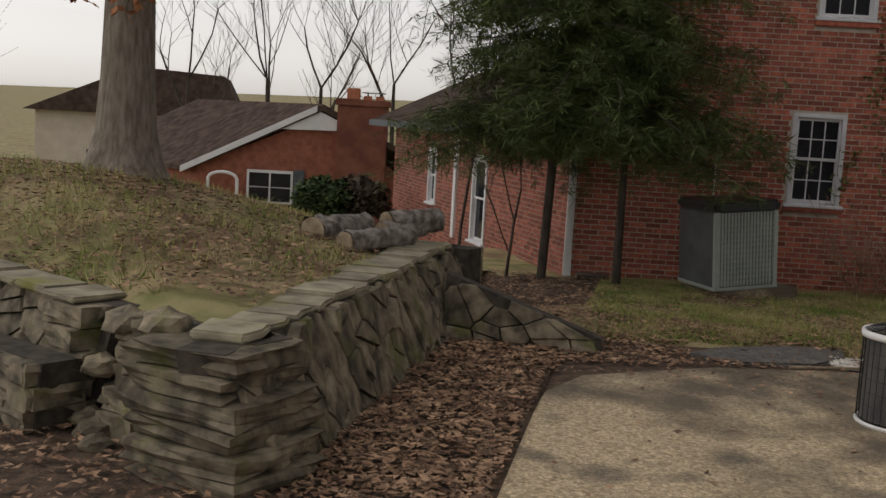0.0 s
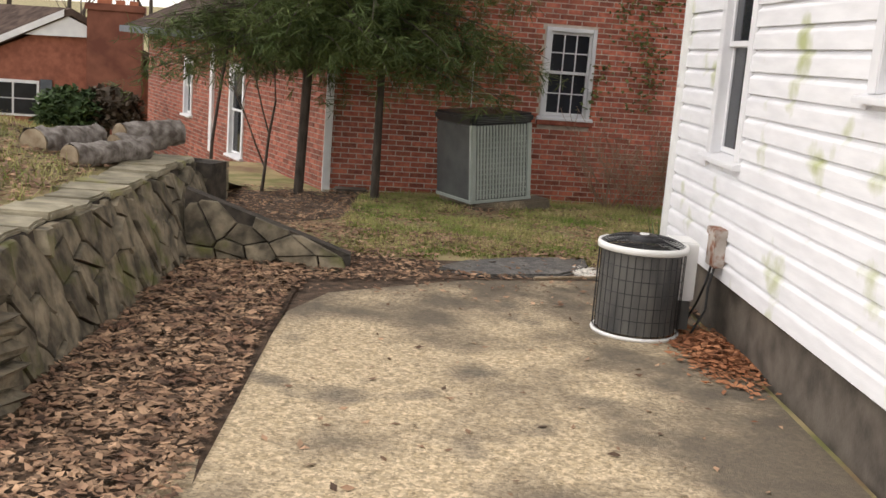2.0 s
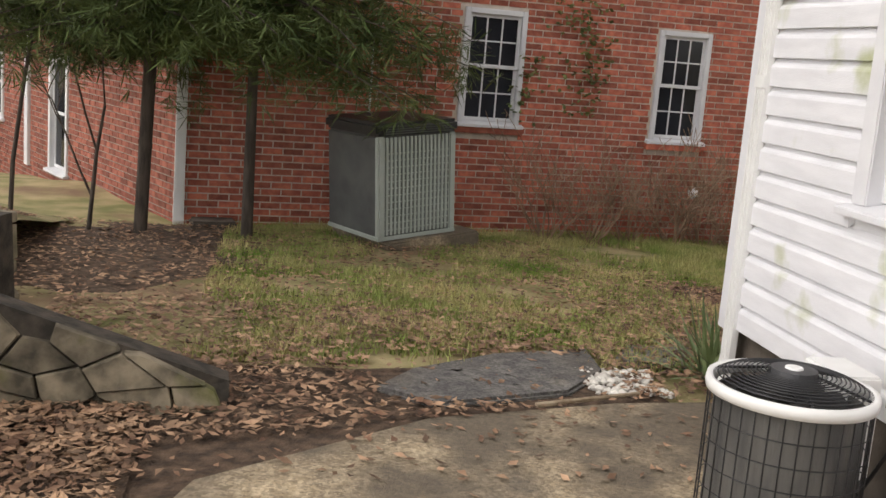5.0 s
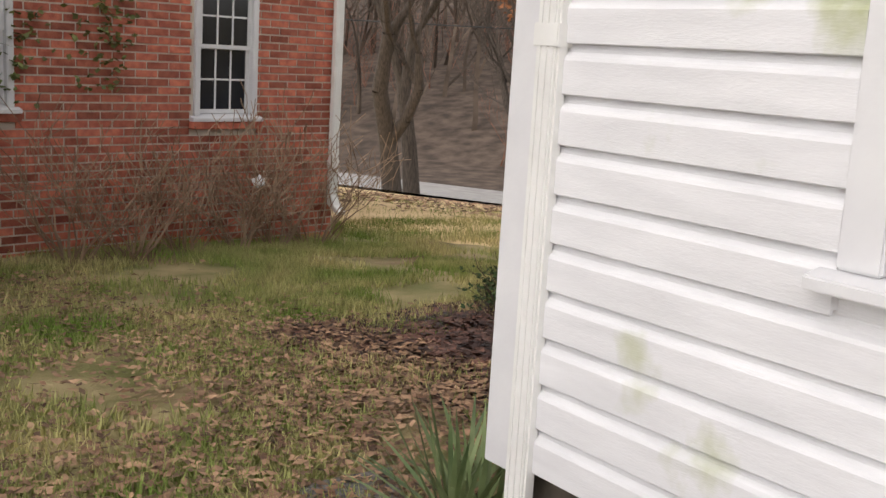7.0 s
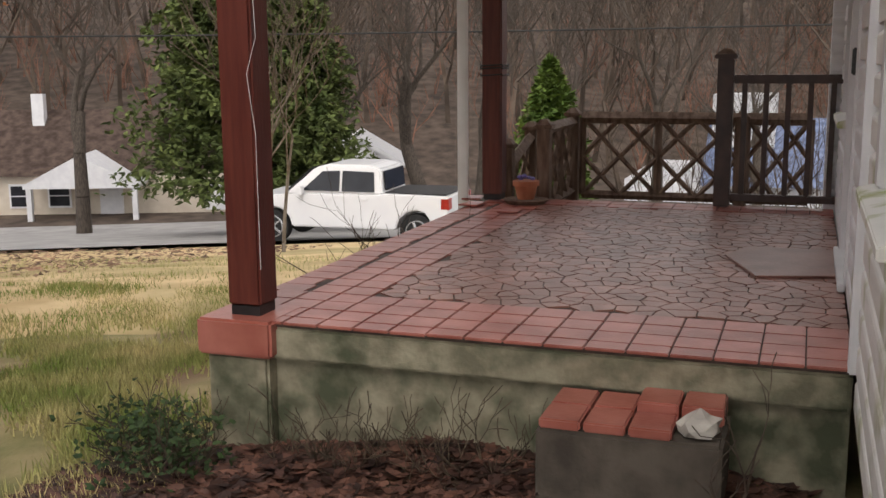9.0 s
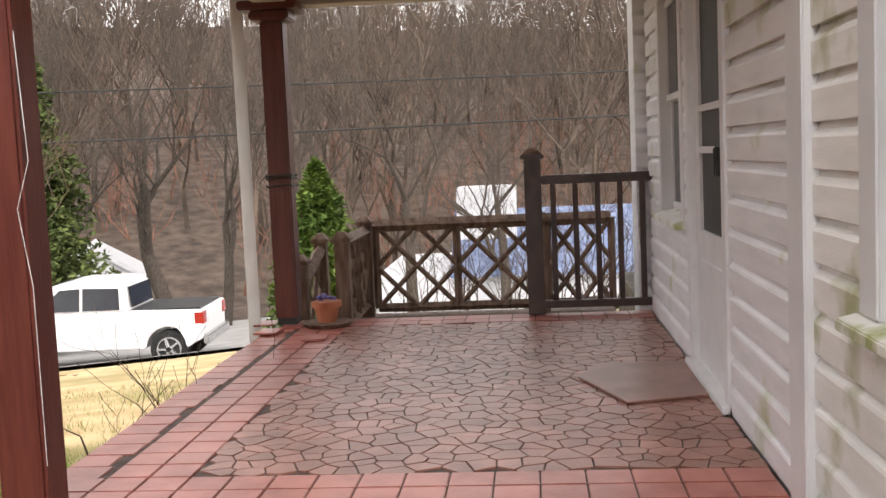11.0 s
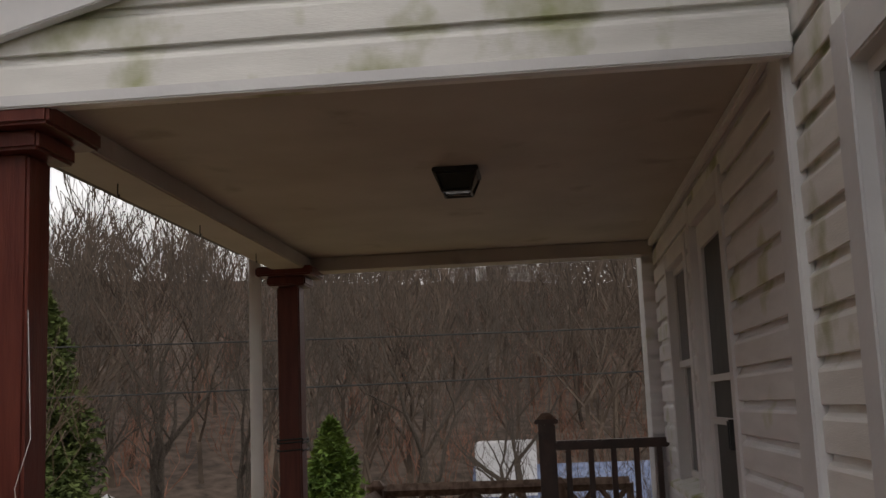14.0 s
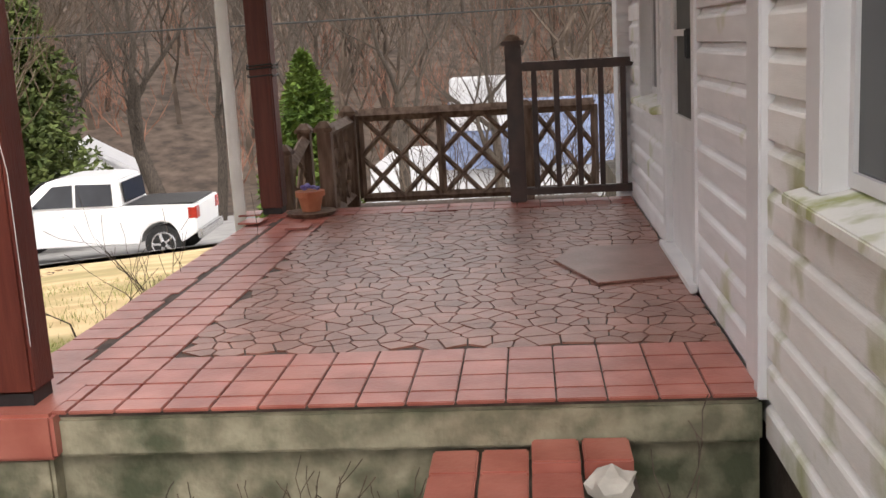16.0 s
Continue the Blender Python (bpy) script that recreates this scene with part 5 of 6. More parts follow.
def bush(x, y, z, r, mat, label, n, squash=0.9):
    b = thing("bush", label, "bush", pose(x, y, z))
    rg = random.Random(int(abs(x) * 10))
    pts = []
    for _ in range(n):
        d = Vector((rg.gauss(0, 1), rg.gauss(0, 1), rg.gauss(0, 1))).normalized() * r * rg.uniform(0.72, 1.0) * (1 + 0.12 * rg.random())
        pts.append(Vector((d.x, d.y, abs(d.z + 0.3 * r) * squash)))
    sprays("foliage", pts, mat, 0.14 * r + 0.03, rg, b, 4, 0.1, 0.35)
    bm = bmesh.new()
    ball(bm, (0, 0, r * 0.55), r * 0.7, 2, squash, 0.2)
    part("inner_foliage", bm, M[mat], b)
    rod_ = bmesh.new()
    rod(rod_, (0, 0, -0.3), (0, 0, r * 0.5), 0.05, 0.03)
    part("stem", rod_, M["bark_dark"], b)


bush(-8.6, 12.4, -0.35, 0.62, "bushgreen", "clipped round green bush beyond the bank", 900)
bush(-8.0, 12.9, -0.35, 0.66, "bushbrown", "dense brown clipped bush beyond the bank", 900)

# far shed roof at the left and bare trees against the sky
bl = thing("barn", "distant grey house with a long dark roof", "house", pose(-30, 36, -2, 0, 0, 20))
part("wall", BX(0, 0, -1, 9, 6, 3.4), M["beige"], bl)
bm = bmesh.new()
prism(bm, [(-0.5, 3.2), (9.5, 3.2), (8.5, 5.2), (4.5, 5.4)], "y", -0.5, 6.5)
part("roof", bm, M["roof"], bl)
for i, (x, y, h) in enumerate(((-20, 30, 9), (-17.5, 33, 9.5), (-15, 32, 9), (-23, 20, 8), (-13, 36, 10), (-27, 28, 10), (-11, 38, 10), (-14.5, 9, 6.5))):
    bare_tree(x, y, h, 0.13, 40 + i, "tall leafless tree against the pale sky", "bark_dark", 4)

# ivy on the brick wall and around its window
rng = random.Random(31)
iv = []
for u, z0, z1, w in ((4.05, 1.2, 3.6, 0.16), (4.25, 1.0, 3.4, 0.1), (3.5, 0.9, 1.6, 0.09), (2.3, 1.3, 1.9, 0.08), (4.6, 2.2, 4.2, 0.12), (3.85, 1.9, 3.4, 0.12)):
    for i in range(int(70 * (z1 - z0))):
        z = rng.uniform(z0, z1)
        iv.append(MN @ Vector((u + rng.gauss(0, w) + 0.06 * math.sin(z * 5), -0.02 - rng.random() * 0.05, z)))
sprays("ivy", iv, "ivy", 0.05, rng, None, 2, -0.4, 0.5, "", "thin yellow-green ivy climbing the brick wall", "ivy")


def stem_bush(name, x0, x1, y0, y1, h, n, mat, label, rng, tr=None, r=0.005, tip=0.0018):
    segs = []
    for _ in range(n):
        x, y = rng.uniform(x0, x1), rng.uniform(y0, y1)
        p = (tr @ Vector((x, y, 0))) if tr else Vector((x, y, 0))
        p.z = land(p.x, p.y) - 0.05
        grow(rng, p, Vector((rng.uniform(-0.7, 0.7), rng.uniform(-0.6, 0.4), 1)), h * rng.uniform(0.4, 0.75), r, 2, segs, 0.3, 0.0, (1, 2), tip)
    V, F = tubes([s_[:4] for s_ in segs], 3)
    return raw(name, V, F, M[mat], None, label, "", "shrub")


def clump(x, y, r, h, n, mat, label, rng, thick=0.007, tip=0.0025, depth=2):
    """A shrub of many stems from one root, each stem a part."""
    z = land(x, y) - 0.05
    c = thing("leafless_shrub", label, "shrub", pose(x, y, z), "leafless shrubs")
    for _ in range(n):
        a, o = rng.uniform(0, 6.28), rng.uniform(0, r * 0.35)
        segs = []
        grow(rng, (o * math.cos(a), o * math.sin(a), 0), Vector((math.cos(a) * 0.75, math.sin(a) * 0.5, rng.uniform(0.7, 1.3))), h * rng.uniform(0.4, 0.7), thick * rng.uniform(0.6, 1.1), depth, segs, 0.3, -0.02, (1, 2), tip)
        V, F = tubes([s_[:4] for s_ in segs], 3)
        raw("stem", V, F, M[mat], c)
    return c


for u, o, h, n in ((3.75, -0.35, 0.95, 13), (4.2, -0.45, 0.8, 14), (4.7, -0.4, 0.75, 12), (5.15, -0.5, 0.85, 15), (5.6, -0.4, 0.95, 16), (6.05, -0.4, 0.9, 14)):
    p_ = MN @ Vector((u, o, 0))
    clump(p_.x, p_.y, 0.4, h * 1.15, n + 5, "stem_pale", "tangled leafless red-brown shrub along the brick wall", rng, 0.01, 0.0035)
for y, h, n in ((1.25, 0.3, 7), (1.5, 0.34, 9), (1.75, 0.3, 9), (2.0, 0.32, 8)):
    clump(2.45, y, 0.2, h, n, "bushbrown", "leafless dark shrub against the porch base", rng, 0.005, 0.002)
for x, y in ((2.3, 2.6), (2.42, 2.78), (2.2, 2.42)):
    cb = clump(x, y, 0.2, 0.3, 10, "bushbrown", "small dark green shrub beside the porch pier", rng, 0.005, 0.002)
    sprays("foliage", [Vector((rng.gauss(0, 0.11), rng.gauss(0, 0.11), rng.uniform(0.1, 0.3))) for _ in range(130)], "bushgreen", 0.035, rng, cb, 3, 0.1, 0.3)
stem_bush("leafless_sapling", 2.0, 2.15, 0.3, 0.5, 0.55, 2, "twig", "thin bare sapling beside the porch step", rng, None, 0.008)
stem_bush("leafless_shrub", 4.2, 5.8, 2.75, 3.1, 0.8, 8, "twig", "cut bare stems beside the porch", rng, None, 0.011)
bm = bmesh.new()
ball(bm, (5.35, -0.5, 0.28), 0.06, 2, 0.8, 0.5)
tagged(part("plastic_bag", bm, M["trim"], None, "", MN), "white scrap of plastic caught in the shrubs", "litter")

# strap-leaved plant at the corner
sp = thing("yucca", "clump of green strap leaves at the house corner", "plant", pose(0.12, 0.28, -0.02))
for i in range(95):
    a, l = rng.uniform(0, 6.28), rng.uniform(0.3, 0.54)
    p = Vector((rng.gauss(0, 0.05), rng.gauss(0, 0.05), 0))
    d, s_ = Vector((math.cos(a), math.sin(a), 0)), Vector((-math.sin(a), math.cos(a), 0)) * 0.01
    el = rng.uniform(0.15, 1.35)
    ax = d * math.cos(el) + Vector((0, 0, math.sin(el)))
    sag = Vector((0, 0, -0.1 * l * math.cos(el)))
    c = [p, p + ax * l * 0.35, p + ax * l * 0.75 + sag * 0.5, p + ax * l + sag]
    raw("leaf", [c[0] - s_, c[0] + s_, c[1] - s_, c[1] + s_, c[2] - s_ * 0.7, c[2] + s_ * 0.7, c[3]], [(0, 1, 3, 2), (2, 3, 5, 4), (4, 5, 6)], M["strap"], sp)
bm = bmesh.new()
for _ in range(120):
    ball(bm, (rng.uniform(-0.65, -0.25), rng.uniform(-0.1, 0.3), 0.01), rng.uniform(0.015, 0.035), 1, 0.6, 0.5)
tagged(part("pebbles", bm, M["pebble"]), "heap of white pebbles between the slabs", "pebbles", "", "stuff")
bm = bmesh.new()
rod(bm, (-1.0, -0.32, 0.025), (-0.45, -0.13, 0.03), 0.014, 0.01, 6)
tagged(part("stick", bm, M["log_end"]), "pale broken stick along the drive edge", "stick")

# ---- the road side: house, truck, sheds, wires ----
def cottage():
    h = thing("cottage", "beige clapboard cottage with brown roof and white porch gable", "house", pose(32.6, 33.6, -5.0, 0, 0, -66))
    part("wall", BX(0, 0, -0.5, 17, 7, 2.15), M["beige"], h)
    bm = bmesh.new()
    prism(bm, [(-0.4, 2.05), (3.5, 4.6), (7.4, 2.05)], "x", -0.3, 8.4)
    rf = part("roof", bm, M["roof"], h)
    part("chimney", BX(2.95, 2.5, 3.6, 3.45, 3.0, 5.3), M["trim"], rf, "white chimney")
    bm = bmesh.new()
    prism(bm, [(8.4, 2.2), (17, 2.2), (17, 2.5), (8.4, 2.5)], "y", -0.2, 7)
    part("roof", bm, M["roof"], h, "low flat side roof")
    for x in (0.4, 2.55, 4.1):
        w_ = part("window", BX(x, -0.06, 0.7, x + 0.95, 0.02, 1.7), M["trim"], h)
        part("pane", BX(x + 0.08, -0.08, 0.78, x + 0.87, -0.05, 1.18), M["glass_dark"], w_)
        part("pane", BX(x + 0.08, -0.08, 1.23, x + 0.87, -0.05, 1.62), M["glass_dark"], w_)
    bm = bmesh.new()
    prism(bm, [(3.7, 1.85), (5.9, 3.0), (8.2, 1.85), (8.2, 1.7), (3.7, 1.7)], "y", -2.0, 1)
    part("porch_gable", bm, M["trim"], h, "white porch gable")
    for x in (3.9, 8.0):
        part("porch_column", BX(x - 0.1, -1.95, -0.5, x + 0.1, -1.75, 1.75), M["trim"], h)
    part("door", BX(6.2, -0.06, -0.3, 7.15, 0.02, 1.65), M["trim"], h)
    for x in (10.5, 14.3):
        part("window", BX(x, -0.06, 0.5, x + 1.0, 0.02, 1.6), M["trim"], h)


cottage()


def truck():
    x, y = 21.9, 10.4
    t = thing("pickup_truck", "white crew-cab pickup truck parked on the road", "truck", pose(x, y, land(x, y) + 0.06, 0, 0, 93))
    bm = bmesh.new()
    low = [(-2.85, 0.62), (-2.88, 1.22), (-0.95, 1.25), (-0.9, 1.22), (1.15, 1.2), (2.35, 1.12), (2.75, 1.0), (2.85, 0.62), (2.75, 0.42), (2.35, 0.42)]
    for c in (1.8, -1.78):
        low += [(c + 0.5 * math.cos(math.radians(a)), 0.42 + 0.5 * math.sin(math.radians(a)) * 0.95) for a in range(0, 181, 30)]
    low += [(-2.4, 0.45)]
    prism(bm, low, "y", -0.98, 0.98, 0.03)
    part("body", bm, M["truck"], t, "", None)
    bm = bmesh.new()
    cab = [(-0.93, 1.2), (-0.88, 1.8), (-0.6, 1.88), (0.45, 1.88), (0.75, 1.8), (1.45, 1.2)]
    prism(bm, cab, "y", -0.9, 0.9, 0.05)
    for v in bm.verts:
        v.co.y *= 1 - 0.16 * max(0, v.co.z - 1.2) / 0.7
    part("cab", bm, M["truck"], t)
    for s_ in (-1, 1):
        for pts in ([(-0.75, 1.27), (-0.72, 1.72), (0.05, 1.74), (0.05, 1.27)], [(0.12, 1.27), (0.12, 1.74), (0.55, 1.72), (1.05, 1.27)]):
            bm = bmesh.new()
            prism(bm, pts, "y", -0.012, 0.012)
            for v in bm.verts:
                v.co.y += s_ * (0.915 - 0.15 * max(0, v.co.z - 1.2) / 0.7)
            part("side_window", bm, M["glass_dark"], t)
        for x_ in (-0.62, 0.3):
            part("door_handle", BX(x_, s_ * 0.98, 1.08, x_ + 0.2, s_ * 1.01, 1.12, bevel=0.006), M["truck"], t)
        part("tail_light", BX(-2.9, s_ * 0.72, 0.92, -2.6, s_ * 0.99, 1.18, bevel=0.015), M["tail"], t, "red tail light")
        part("head_light", BX(2.5, s_ * 0.6, 0.85, 2.83, s_ * 0.97, 1.0, bevel=0.015), M["glass_dark"], t)
        part("mirror", BX(0.95, s_ * 0.98, 1.2, 1.08, s_ * 1.18, 1.38, bevel=0.02), M["truck"], t)
        for cx in (1.8, -1.78):
            wh = thing("wheel", "", "", pose(cx, s_ * 0.84, 0.4))
            wh.parent = t
            bm = bmesh.new()
            rod(bm, (0, -0.13, 0), (0, 0.13, 0), 0.4, n=28)
            part("tyre", bm, M["tyre"], wh)
            bm = bmesh.new()
            for k in range(5):
                a = 2 * math.pi * k / 5
                rod(bm, (0.05 * math.cos(a), s_ * 0.14, 0.05 * math.sin(a)), (0.24 * math.cos(a), s_ * 0.135, 0.24 * math.sin(a)), 0.045, 0.035, 6)
            for k in range(24):
                a, b = 2 * math.pi * k / 24, 2 * math.pi * (k + 1) / 24
                rod(bm, (0.25 * math.cos(a), s_ * 0.13, 0.25 * math.sin(a)), (0.25 * math.cos(b), s_ * 0.13, 0.25 * math.sin(b)), 0.022, n=5)
            part("rim", bm, M["chrome"], wh)
    # the body is solid: a black panel stands for the shade inside the bed
    part("bed_shade_panel", BX(-2.75, -0.85, 1.22, -1.0, 0.85, 1.262), M["metal_black"], t, "flat black panel standing for the shaded truck bed")
    bm = bmesh.new()
    prism(bm, [(-0.95, 1.3), (-0.91, 1.74), (-0.93, 1.74), (-0.975, 1.3)], "y", -0.7, 0.7)
    part("rear_window", bm, M["glass_dark"], t)
    part("bumper", BX(-3.02, -0.95, 0.48, -2.84, 0.95, 0.68, bevel=0.03), M["chrome"], t)
    bm = bmesh.new()
    prism(bm, [(1.5, 1.22), (0.83, 1.79), (0.86, 1.8), (1.53, 1.23)], "y", -0.75, 0.75)
    part("windscreen", bm, M["glass_dark"], t)
    for ch_ in t.children:
        if ch_.data:
            for v in ch_.data.vertices:
                if v.co.x < -1.9:
                    v.co.x = -1.9 + (v.co.x + 1.9) * 0.66


truck()


def shed(x, y, z, w, d, h, rz, label, roofm="trim"):
    s_ = thing("shed", label, "shed", pose(x, y, z, 0, 0, rz))
    bm = bmesh.new()
    prism(bm, [(-w / 2, -1), (w / 2, -1), (w / 2, h), (0, h + w * 0.3), (-w / 2, h)], "y", 0, d)
    part("wall", bm, M["trim"], s_)
    bm = bmesh.new()
    prism(bm, [(-w / 2 - 0.2, h - 0.1), (0, h + w * 0.3 + 0.02), (w / 2 + 0.2, h - 0.1), (w / 2 + 0.2, h + 0.06), (0, h + w * 0.3 + 0.2), (-w / 2 - 0.2, h + 0.06)], "y", -0.2, d + 0.2)
    part("roof", bm, M[roofm], s_)


shed(36.5, 16.8, land(36.5, 16.8), 3.2, 5, 2.2, -68, "white gabled shed behind the truck")
# blue-roofed house down the slope
bh = thing("blue_roofed_house", "white house with blue shingle roof below the porch", "house", pose(37, -7, -6.0, 0, 0, 0))
part("wall", BX(0, 0, -2, 8, 13.5, 3.3), M["trim"], bh)
bm = bmesh.new()
prism(bm, [(-0.5, 3.2), (3.2, 5.4), (8.5, 3.0)], "y", -0.4, 10.8)
part("roof", bm, M["roof_blue"], bh)
part("annex", BX(1.5, 8.4, 3.0, 4, 10.6, 6.3), M["trim"], bh, "white upper storey")
for y in (2.5, 5.2, 8.5):
    part("window", BX(-0.06, y, 1.2, 0.02, y + 1.1, 2.3), M["glass_dark"], bh)
for (a, b, z0, z1) in (((10, 60), (34, -40), 3.2, 3.6), ((12, 60), (37, -40), 4.6, 4.7)):
    cu = bpy.data.curves.new("overhead_cable", "CURVE")
    cu.dimensions, cu.bevel_depth, cu.bevel_resolution = "3D", 0.022, 1
    sp_ = cu.splines.new("POLY")
    sp_.points.add(20)
    for k in range(21):
        u = k / 20
        sp_.points[k].co = (a[0] + (b[0] - a[0]) * u, a[1] + (b[1] - a[1]) * u, z0 + (z1 - z0) * u - 1.2 * 4 * u * (1 - u), 1)
    cu.materials.append(M["cable"])
    tagged(new("overhead_cable", cu), "black overhead cable along the road", "cable", "overhead cables")


def conifer(x, y, z, h, r, n, mat, label, size, rng, start=0.1, rag=0.1, name="evergreen_tree"):
    t = thing(name, label, "tree", pose(x, y, z))
    V, F = tubes([(Vector((0, 0, -0.3)), Vector((0, 0, h * 0.9)), 0.06 * r + 0.03, 0.01)], 8)
    raw("trunk", V, F, M["bark_dark"], t)
    pts = []
    for _ in range(n):
        u = rng.random() ** 0.8
        zz = h * (start + (1 - start) * u)
        a = rng.uniform(0, 6.28)
        rr = r * (1 - u) ** 0.75 * rng.uniform(0.35, 1.0) * (1 + rag * math.sin(a * 3 + zz * 2.2) + rag * math.sin(a * 7 + zz * 5.1))
        pts.append(Vector((rr * math.cos(a), rr * math.sin(a), zz)))
    sprays("crown", pts, mat, size, rng, t, 5, -0.1, 0.22)


rng = random.Random(51)
conifer(12.5, 3.45, land(12.5, 3.45) - 0.2, 2.75, 0.85, 3600, "cypress", "bright green cone-shaped evergreen beyond the railing", 0.1, rng)
conifer(26.2, 16.4, land(26.2, 16.4), 10, 2.9, 9000, "hemlock", "spreading evergreen tree beside the road", 0.26, rng, 0.12, 0.3)
conifer(27.6, 14.8, land(27.6, 14.8), 9, 2.1, 8000, "hemlock", "dark green evergreen tree by the parked truck", 0.24, rng, 0.1, 0.3)
V_ = []
for i, (x, y, h, r) in enumerate(((31, 17, 12, 0.3), (33, 12.8, 13, 0.32), (34, 8.5, 12, 0.22), (31, 4.5, 11, 0.2), (36, 1.8, 11, 0.2), (29, 24, 13, 0.28), (25.5, 28, 13, 0.3), (38, 12.5, 12, 0.24), (34, 20, 13, 0.3), (13.6, 20.4, 13, 0.28), (14.8, 21.2, 13, 0.25))):
    bare_tree(x, y, h, r, 70 + i, "large leafless tree by the road", "bark_dark", 5, None, (0, 0), "bark_dark", 0.3, 0.34)
# young red-leaved tree and a thin multi-stemmed one on the bank
rt, segs = bare_tree(12.0, 13.4, 5.5, 0.06, 90, "young tree that keeps its rust-red leaves", "bark_dark", 4)
sprays("foliage", [s_[1] + Vector([rng.gauss(0, 0.15) for _ in range(3)]) for s_ in segs if s_[4] <= 1 for _ in range(2)], "leafred", 0.12, rng, rt, 2, -0.4, 0.35)
for i in range(4):
    bare_tree(13.4 + rng.uniform(-0.4, 0.4), 8.3 + rng.uniform(-0.4, 0.4), 4.0, 0.035, 100 + i, "slender pale sapling on the straw bank", "bark", 3)
stem_bush("leafless_shrub", 12.5, 16, -0.6, 2.6, 2.2, 60, "twig", "dense leafless shrub beyond the porch railing", rng, None, 0.012)

spots = []
for _ in range(950):
    s_, w = 46 + 112 * rng.random() ** 1.25, rng.uniform(-95, 130)
    x, y, z = along(s_, w)
    if x < 3 or (36 < x < 47 and -9 < y < 9) or (30 < x < 50 and 15 < y < 40):
        continue
    spots.append((x, y, z - 0.3, rng.uniform(9, 15) * (1 if s_ < 95 else 0.62), rng.uniform(0, 6.28)))
far_woods("far_woods", spots, (201, 202, 203, 204, 205), "grey-brown leafless woods covering the hillside", 4)
spots = []
for _ in range(1300):
    s_, w = 44 + 100 * rng.random(), rng.uniform(-80, 110)
    x, y, z = along(s_, w)
    if x < 3 or (36 < x < 47 and -9 < y < 9) or (30 < x < 50 and 15 < y < 40):
        continue
    spots.append((x, y, z - 0.3, rng.uniform(3, 6.5), rng.uniform(0, 6.28)))
far_woods("undergrowth", spots, (211, 212, 213), "brown leafless undergrowth beneath the hillside woods", 3, 3, "twig_red")

# ---- ground cover ----
def scatter_leaves(name, n, pick, mat, label, rng, size=(0.018, 0.036)):
    V, F = [], []
    for _ in range(n):
        x, y, z = pick(rng)
        a, s_ = rng.uniform(0, 6.28), rng.uniform(*size)
        c, sn = math.cos(a) * s_, math.sin(a) * s_
        up = [rng.uniform(0, 0.55) * s_ for _ in range(4)]
        i = len(V)
        V += [(x - c, y - sn, z + up[0]), (x + sn * 0.42, y - c * 0.42, z + up[1] * 0.6), (x + c, y + sn, z + up[2]), (x - sn * 0.42, y + c * 0.42, z + up[3])]
        F += [(i, i + 1, i + 3), (i + 1, i + 2, i + 3)]
    return raw(name, V, F, M[mat], None, label, "stuff", "leaves")


def patch(x0, x1, y0, y1, base=None, lift=0.02):
    def pick(r):
        x, y = r.uniform(x0, x1), r.uniform(y0, y1)
        while base is terrace and y < -3.45 + 0.578 * (-4.02 - x):
            x, y = r.uniform(x0, x1), r.uniform(y0, y1)
        while base is None and -2.62 < x < -0.1 and y < -0.5 + 0.3 * (x + 1.5):
            x, y = r.uniform(x0, x1), r.uniform(y0, y1)
        while base is None and -1.7 < x < -0.5 and -0.25 < y < 0.5 and r.random() < 0.93:
            x, y = r.uniform(x0, x1), r.uniform(y0, y1)
        return x, y, (land(x, y) if base is None else base(x, y)) + lift
    return pick


def cluster(cx, cy, sx, sy, lift=0.02, pile=0.0):
    def pick(r):
        x, y = r.gauss(cx, sx), r.gauss(cy, sy)
        return x, y, land(x, y) + lift + pile * math.exp(-((x - cx) / sx) ** 2 - ((y - cy) / sy) ** 2) * r.random()
    return pick


def drift(x, y):
    e = min(1, max(0, (x - 0.7) / 1.2)) * min(1, max(0, (3.3 - y) / 1.2)) * min(1, max(0, (y + 0.1) / 0.3))
    return land(x, y) - 0.04 + e * (0.09 + 0.05 * noise.noise(Vector((x * 2.2, y * 2.2, 4))))


sheet("ground_leaf_drift", [-0.1 + 0.15 * i for i in range(19)], [0.02 + 0.15 * i for i in range(23)], lambda x, y: (x, y, drift(x, y)), M["mulch"], "low mound of rotting leaves before the porch")
rng = random.Random(77)
scatter_leaves("fallen_leaves", 9500, patch(-3.55, -2.68, -6.5, -0.4, lambda x, y: 0.02), "leaf", "dead brown leaves along the stone wall", rng)
scatter_leaves("fallen_leaves", 4500, patch(-7, -3.6, -6.5, -3.3, lambda x, y: 0.015), "leaf", "dead leaves before the broken stone wall", rng)
scatter_leaves("fallen_leaves", 7500, patch(-3.4, 0.3, -1.15, 1.5), "leaf", "dead leaves along the edge of the grass", rng)
scatter_leaves("fallen_leaves", 7000, patch(-4.5, 0.5, 1.4, 5.4), "leaf", "dead leaves under the pine", rng)
scatter_leaves("fallen_leaves", 14000, patch(0.75, 2.62, 0.1, 3.0, drift, 0.012), "leafshade", "thick drift of dead leaves before the porch", rng, (0.028, 0.052))
scatter_leaves("fallen_leaves", 5200, cluster(0.75, 1.7, 0.4, 1.0), "leaf", "dead leaves scattered on the lawn", rng)
scatter_leaves("fallen_leaves", 1900, cluster(-0.14, -2.05, 0.1, 0.28, 0.02, 0.1), "leafred", "heap of red-brown leaves against the foundation", rng)
scatter_leaves("fallen_leaves", 24000, patch(-9, -4.1, -3.0, 4.5, terrace, 0.025), "leaf", "dead leaves on the grassy bank", rng)
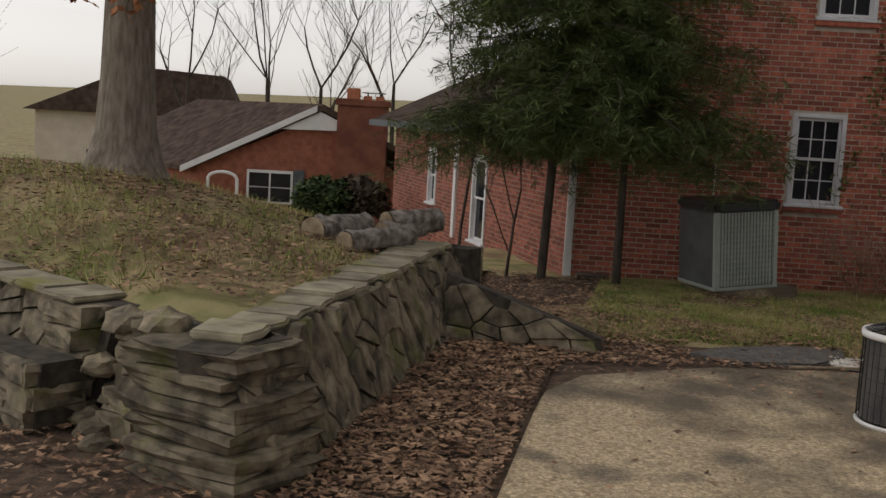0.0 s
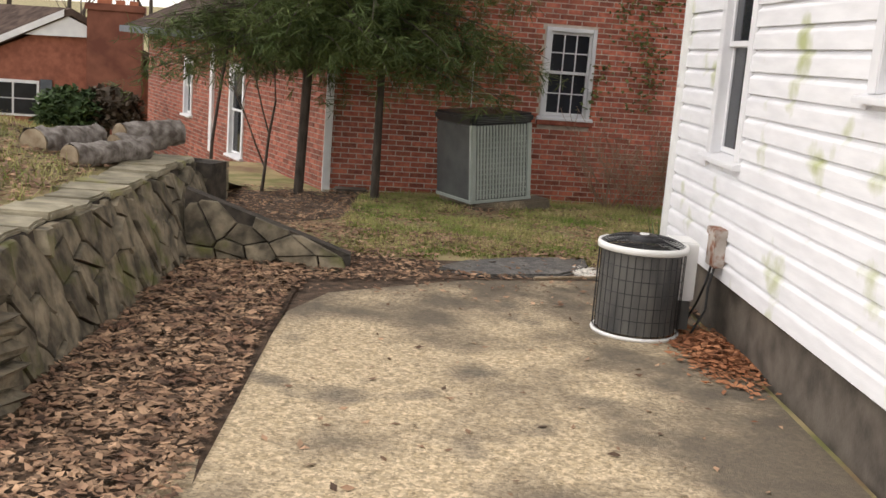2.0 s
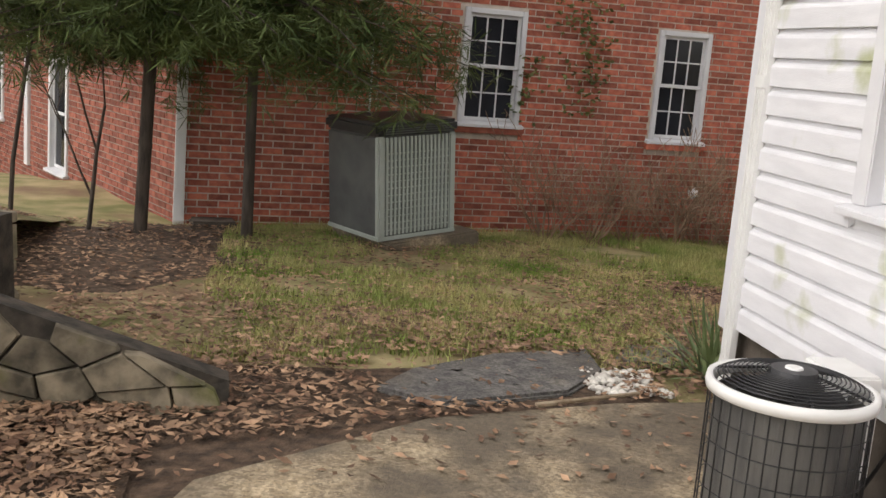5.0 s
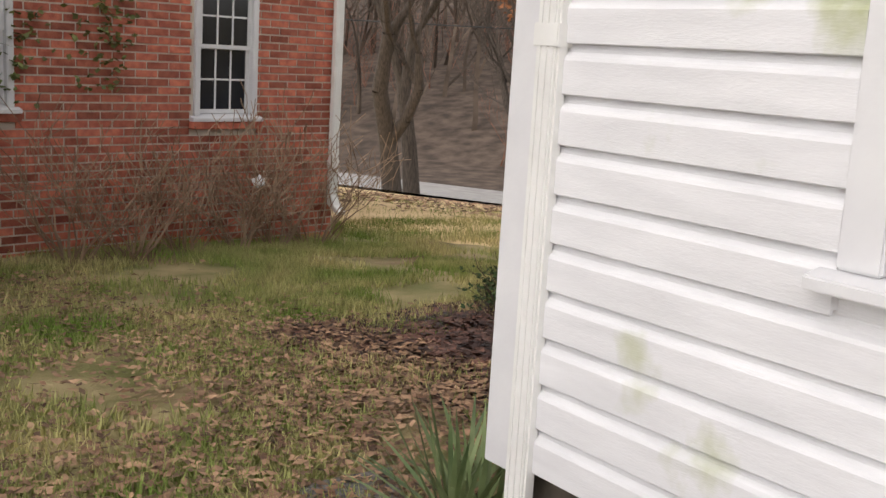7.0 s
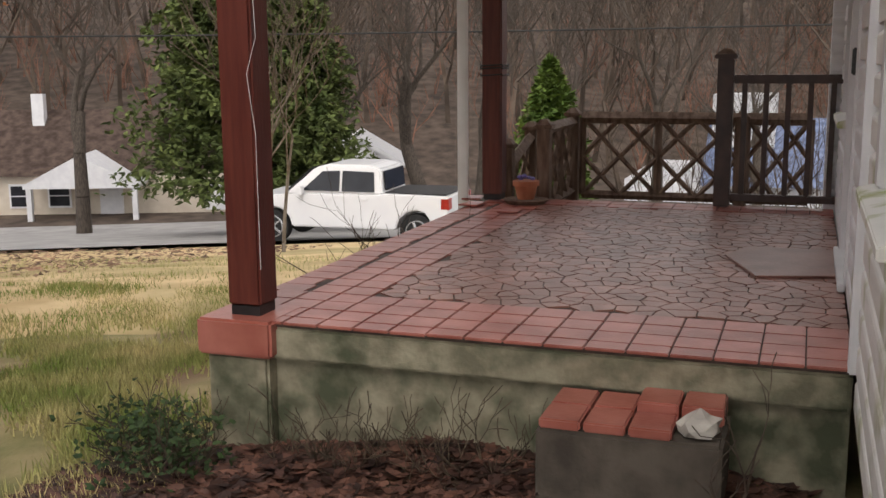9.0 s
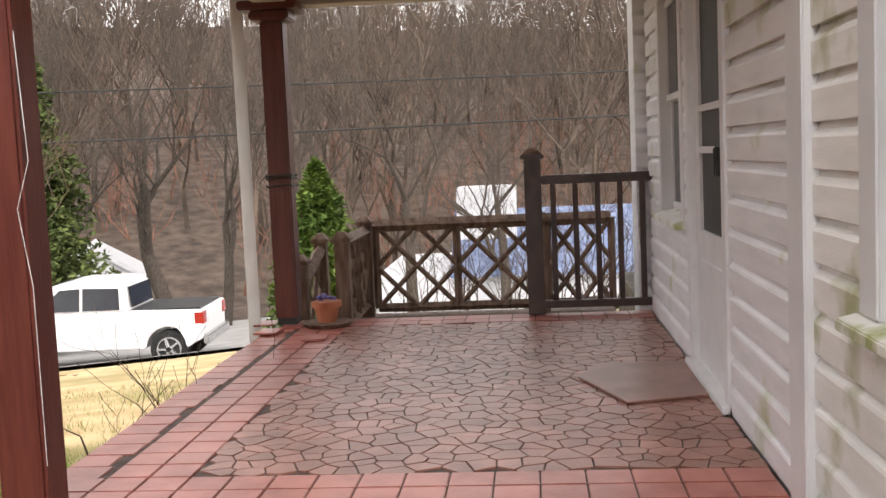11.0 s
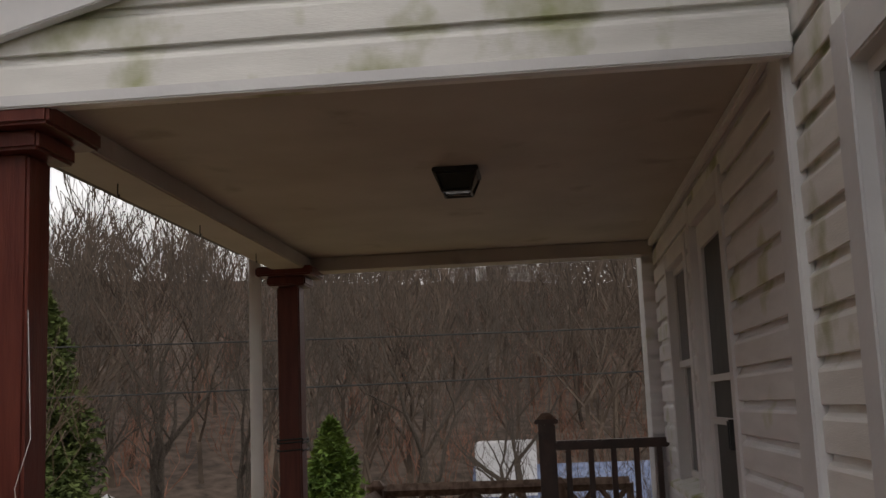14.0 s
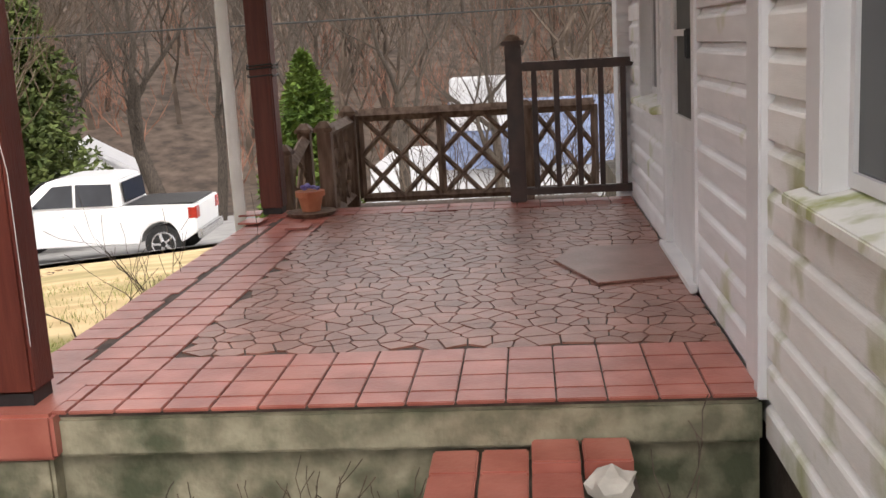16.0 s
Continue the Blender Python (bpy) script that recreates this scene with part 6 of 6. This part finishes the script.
scatter_leaves("fallen_leaves", 160, patch(-2.6, -0.1, -6.5, -0.4, lambda x, y: 0.014, 0.0), "leaf", "few dead leaves on the concrete drive", rng, (0.015, 0.035))
scatter_leaves("fallen_leaves", 1800, patch(5, 16, 8, 16), "leaf", "dead leaves on the straw-coloured bank", rng, (0.05, 0.09))


def blades(name, n, pick, mat, label, rng, h=(0.03, 0.075)):
    V, F = [], []
    for _ in range(n):
        x, y, z = pick(rng)
        if noise.noise(Vector((x * 1.3, y * 1.3, 9))) + rng.uniform(-0.25, 0.25) < -0.08:
            continue
        a, hh = rng.uniform(0, 6.28), rng.uniform(*h)
        c, s_ = math.cos(a), math.sin(a)
        lx, ly = rng.gauss(0, hh * 0.6), rng.gauss(0, hh * 0.6)
        i = len(V)
        V += [(x - c * 0.005, y - s_ * 0.005, z - 0.03), (x + c * 0.005, y + s_ * 0.005, z - 0.03), (x + lx, y + ly, z + hh)]
        F.append((i, i + 1, i + 2))
    return raw(name, V, F, M[mat], None, label, "stuff", "grass")


blades("grass", 95000, patch(-2.6, 4.6, 0.3, 6.2), "grass", "patchy green and straw winter grass", rng, (0.018, 0.05))
blades("grass", 16000, patch(3.0, 12, 2.9, 12), "grass", "short winter grass on the front slope", rng, (0.025, 0.06))
blades("grass", 45000, patch(1.2, 7.0, 2.9, 7.5), "grass", "short green grass beside the porch", rng, (0.02, 0.05))
blades("grass", 13000, patch(-9, -4.05, -3.0, 4.5, terrace, 0.02), "grass", "tufts of winter grass on the bank", rng, (0.04, 0.1))

# ---- porch tiles, laid last ----
TS = 0.1524
tile_me = {}


def tile(x0, y0, x1, y1, lift=0.0, parent=None):
    k = (round(x1 - x0, 3), round(y1 - y0, 3))
    if k not in tile_me:
        tile_me[k] = finish(BX(0.003, 0.003, -0.012, x1 - x0 - 0.003, y1 - y0 - 0.003, 0.0, bevel=0.003), "tile", M["tile"])
    ob = new("tile", tile_me[k])
    ob.parent = porch
    ob.matrix_basis = pose(x0, y0, PZ + lift + rng.uniform(-0.001, 0.001))
    return ob


ny = 16
ys = [0.03 + i * (PY1 - 0.03) / ny for i in range(ny + 1)]
xs = [PX0 - 0.01 + 0.1, *[PX0 + 0.09 + TS * (i + 1) for i in range(3)]]
for j in range(ny):
    tile(PX0 - 0.015, ys[j], PX0 + 0.09, ys[j + 1])
    for i in range(3):
        tile(PX0 + 0.09 + TS * i, ys[j], PX0 + 0.09 + TS * (i + 1), ys[j + 1])
xa = PX0 + 0.09 + TS * 3
nx = 21
xw = (PX1 - 2 * TS - xa) / nx
for i in range(nx):
    for j in (13, 14):
        tile(xa + i * xw, ys[j], xa + (i + 1) * xw, ys[j + 1])
    dr_ = 0.02 + 0.05 * noise.noise(Vector((i * 0.6, 0, 0)))
    ob = tile(xa + i * xw, ys[15] + 0.012 + dr_, xa + (i + 1) * xw, ys[16] + 0.06, -0.004)
for j in range(ny):
    for i in range(2):
        tile(PX1 - 2 * TS + i * TS, ys[j], PX1 - TS + i * TS, ys[j + 1])
for x, y, r_ in ((5.75, 2.05, 4), (6.0, 2.42, -6), (6.35, 2.5, 8)):
    ob = tile(x, y, x + TS * 1.3, y + TS, 0.018)
    ob.rotation_euler = (0, 0, radians(r_))
cw, ch_ = PX1 - 2 * TS - xa, ys[13] - 0.03
JV, JF = [], []
laid = sorted(cells(cw, ch_, 0.11, 0.082, rng, 0.46, 0.007), key=lambda q: q[0][0])
for k, poly in enumerate(laid):
    v, f = pad(poly, 0.008 + rng.uniform(-0.001, 0.001), 0.002, lambda a, b, o: (xa + a, 0.03 + b, PZ - 0.009 + o))
    if k < 290:
        raw("broken_tile", v, f, M["crazy"], porch)
    else:
        JF += [tuple(i + len(JV) for i in g) for g in f]
        JV += v
raw("broken_tiles", JV, JF, M["crazy"], porch, "", "stuff")
mt = bmesh.new()
prism(mt, [(4.02, 0.42), (4.12, 0.06), (4.85, 0.06), (4.85, 0.5), (4.55, 0.6)], "z", 0.502, 0.512, 0.003)
tagged(part("door_mat", mt, M["crazy"]), "worn flat reddish mat before the door", "mat")
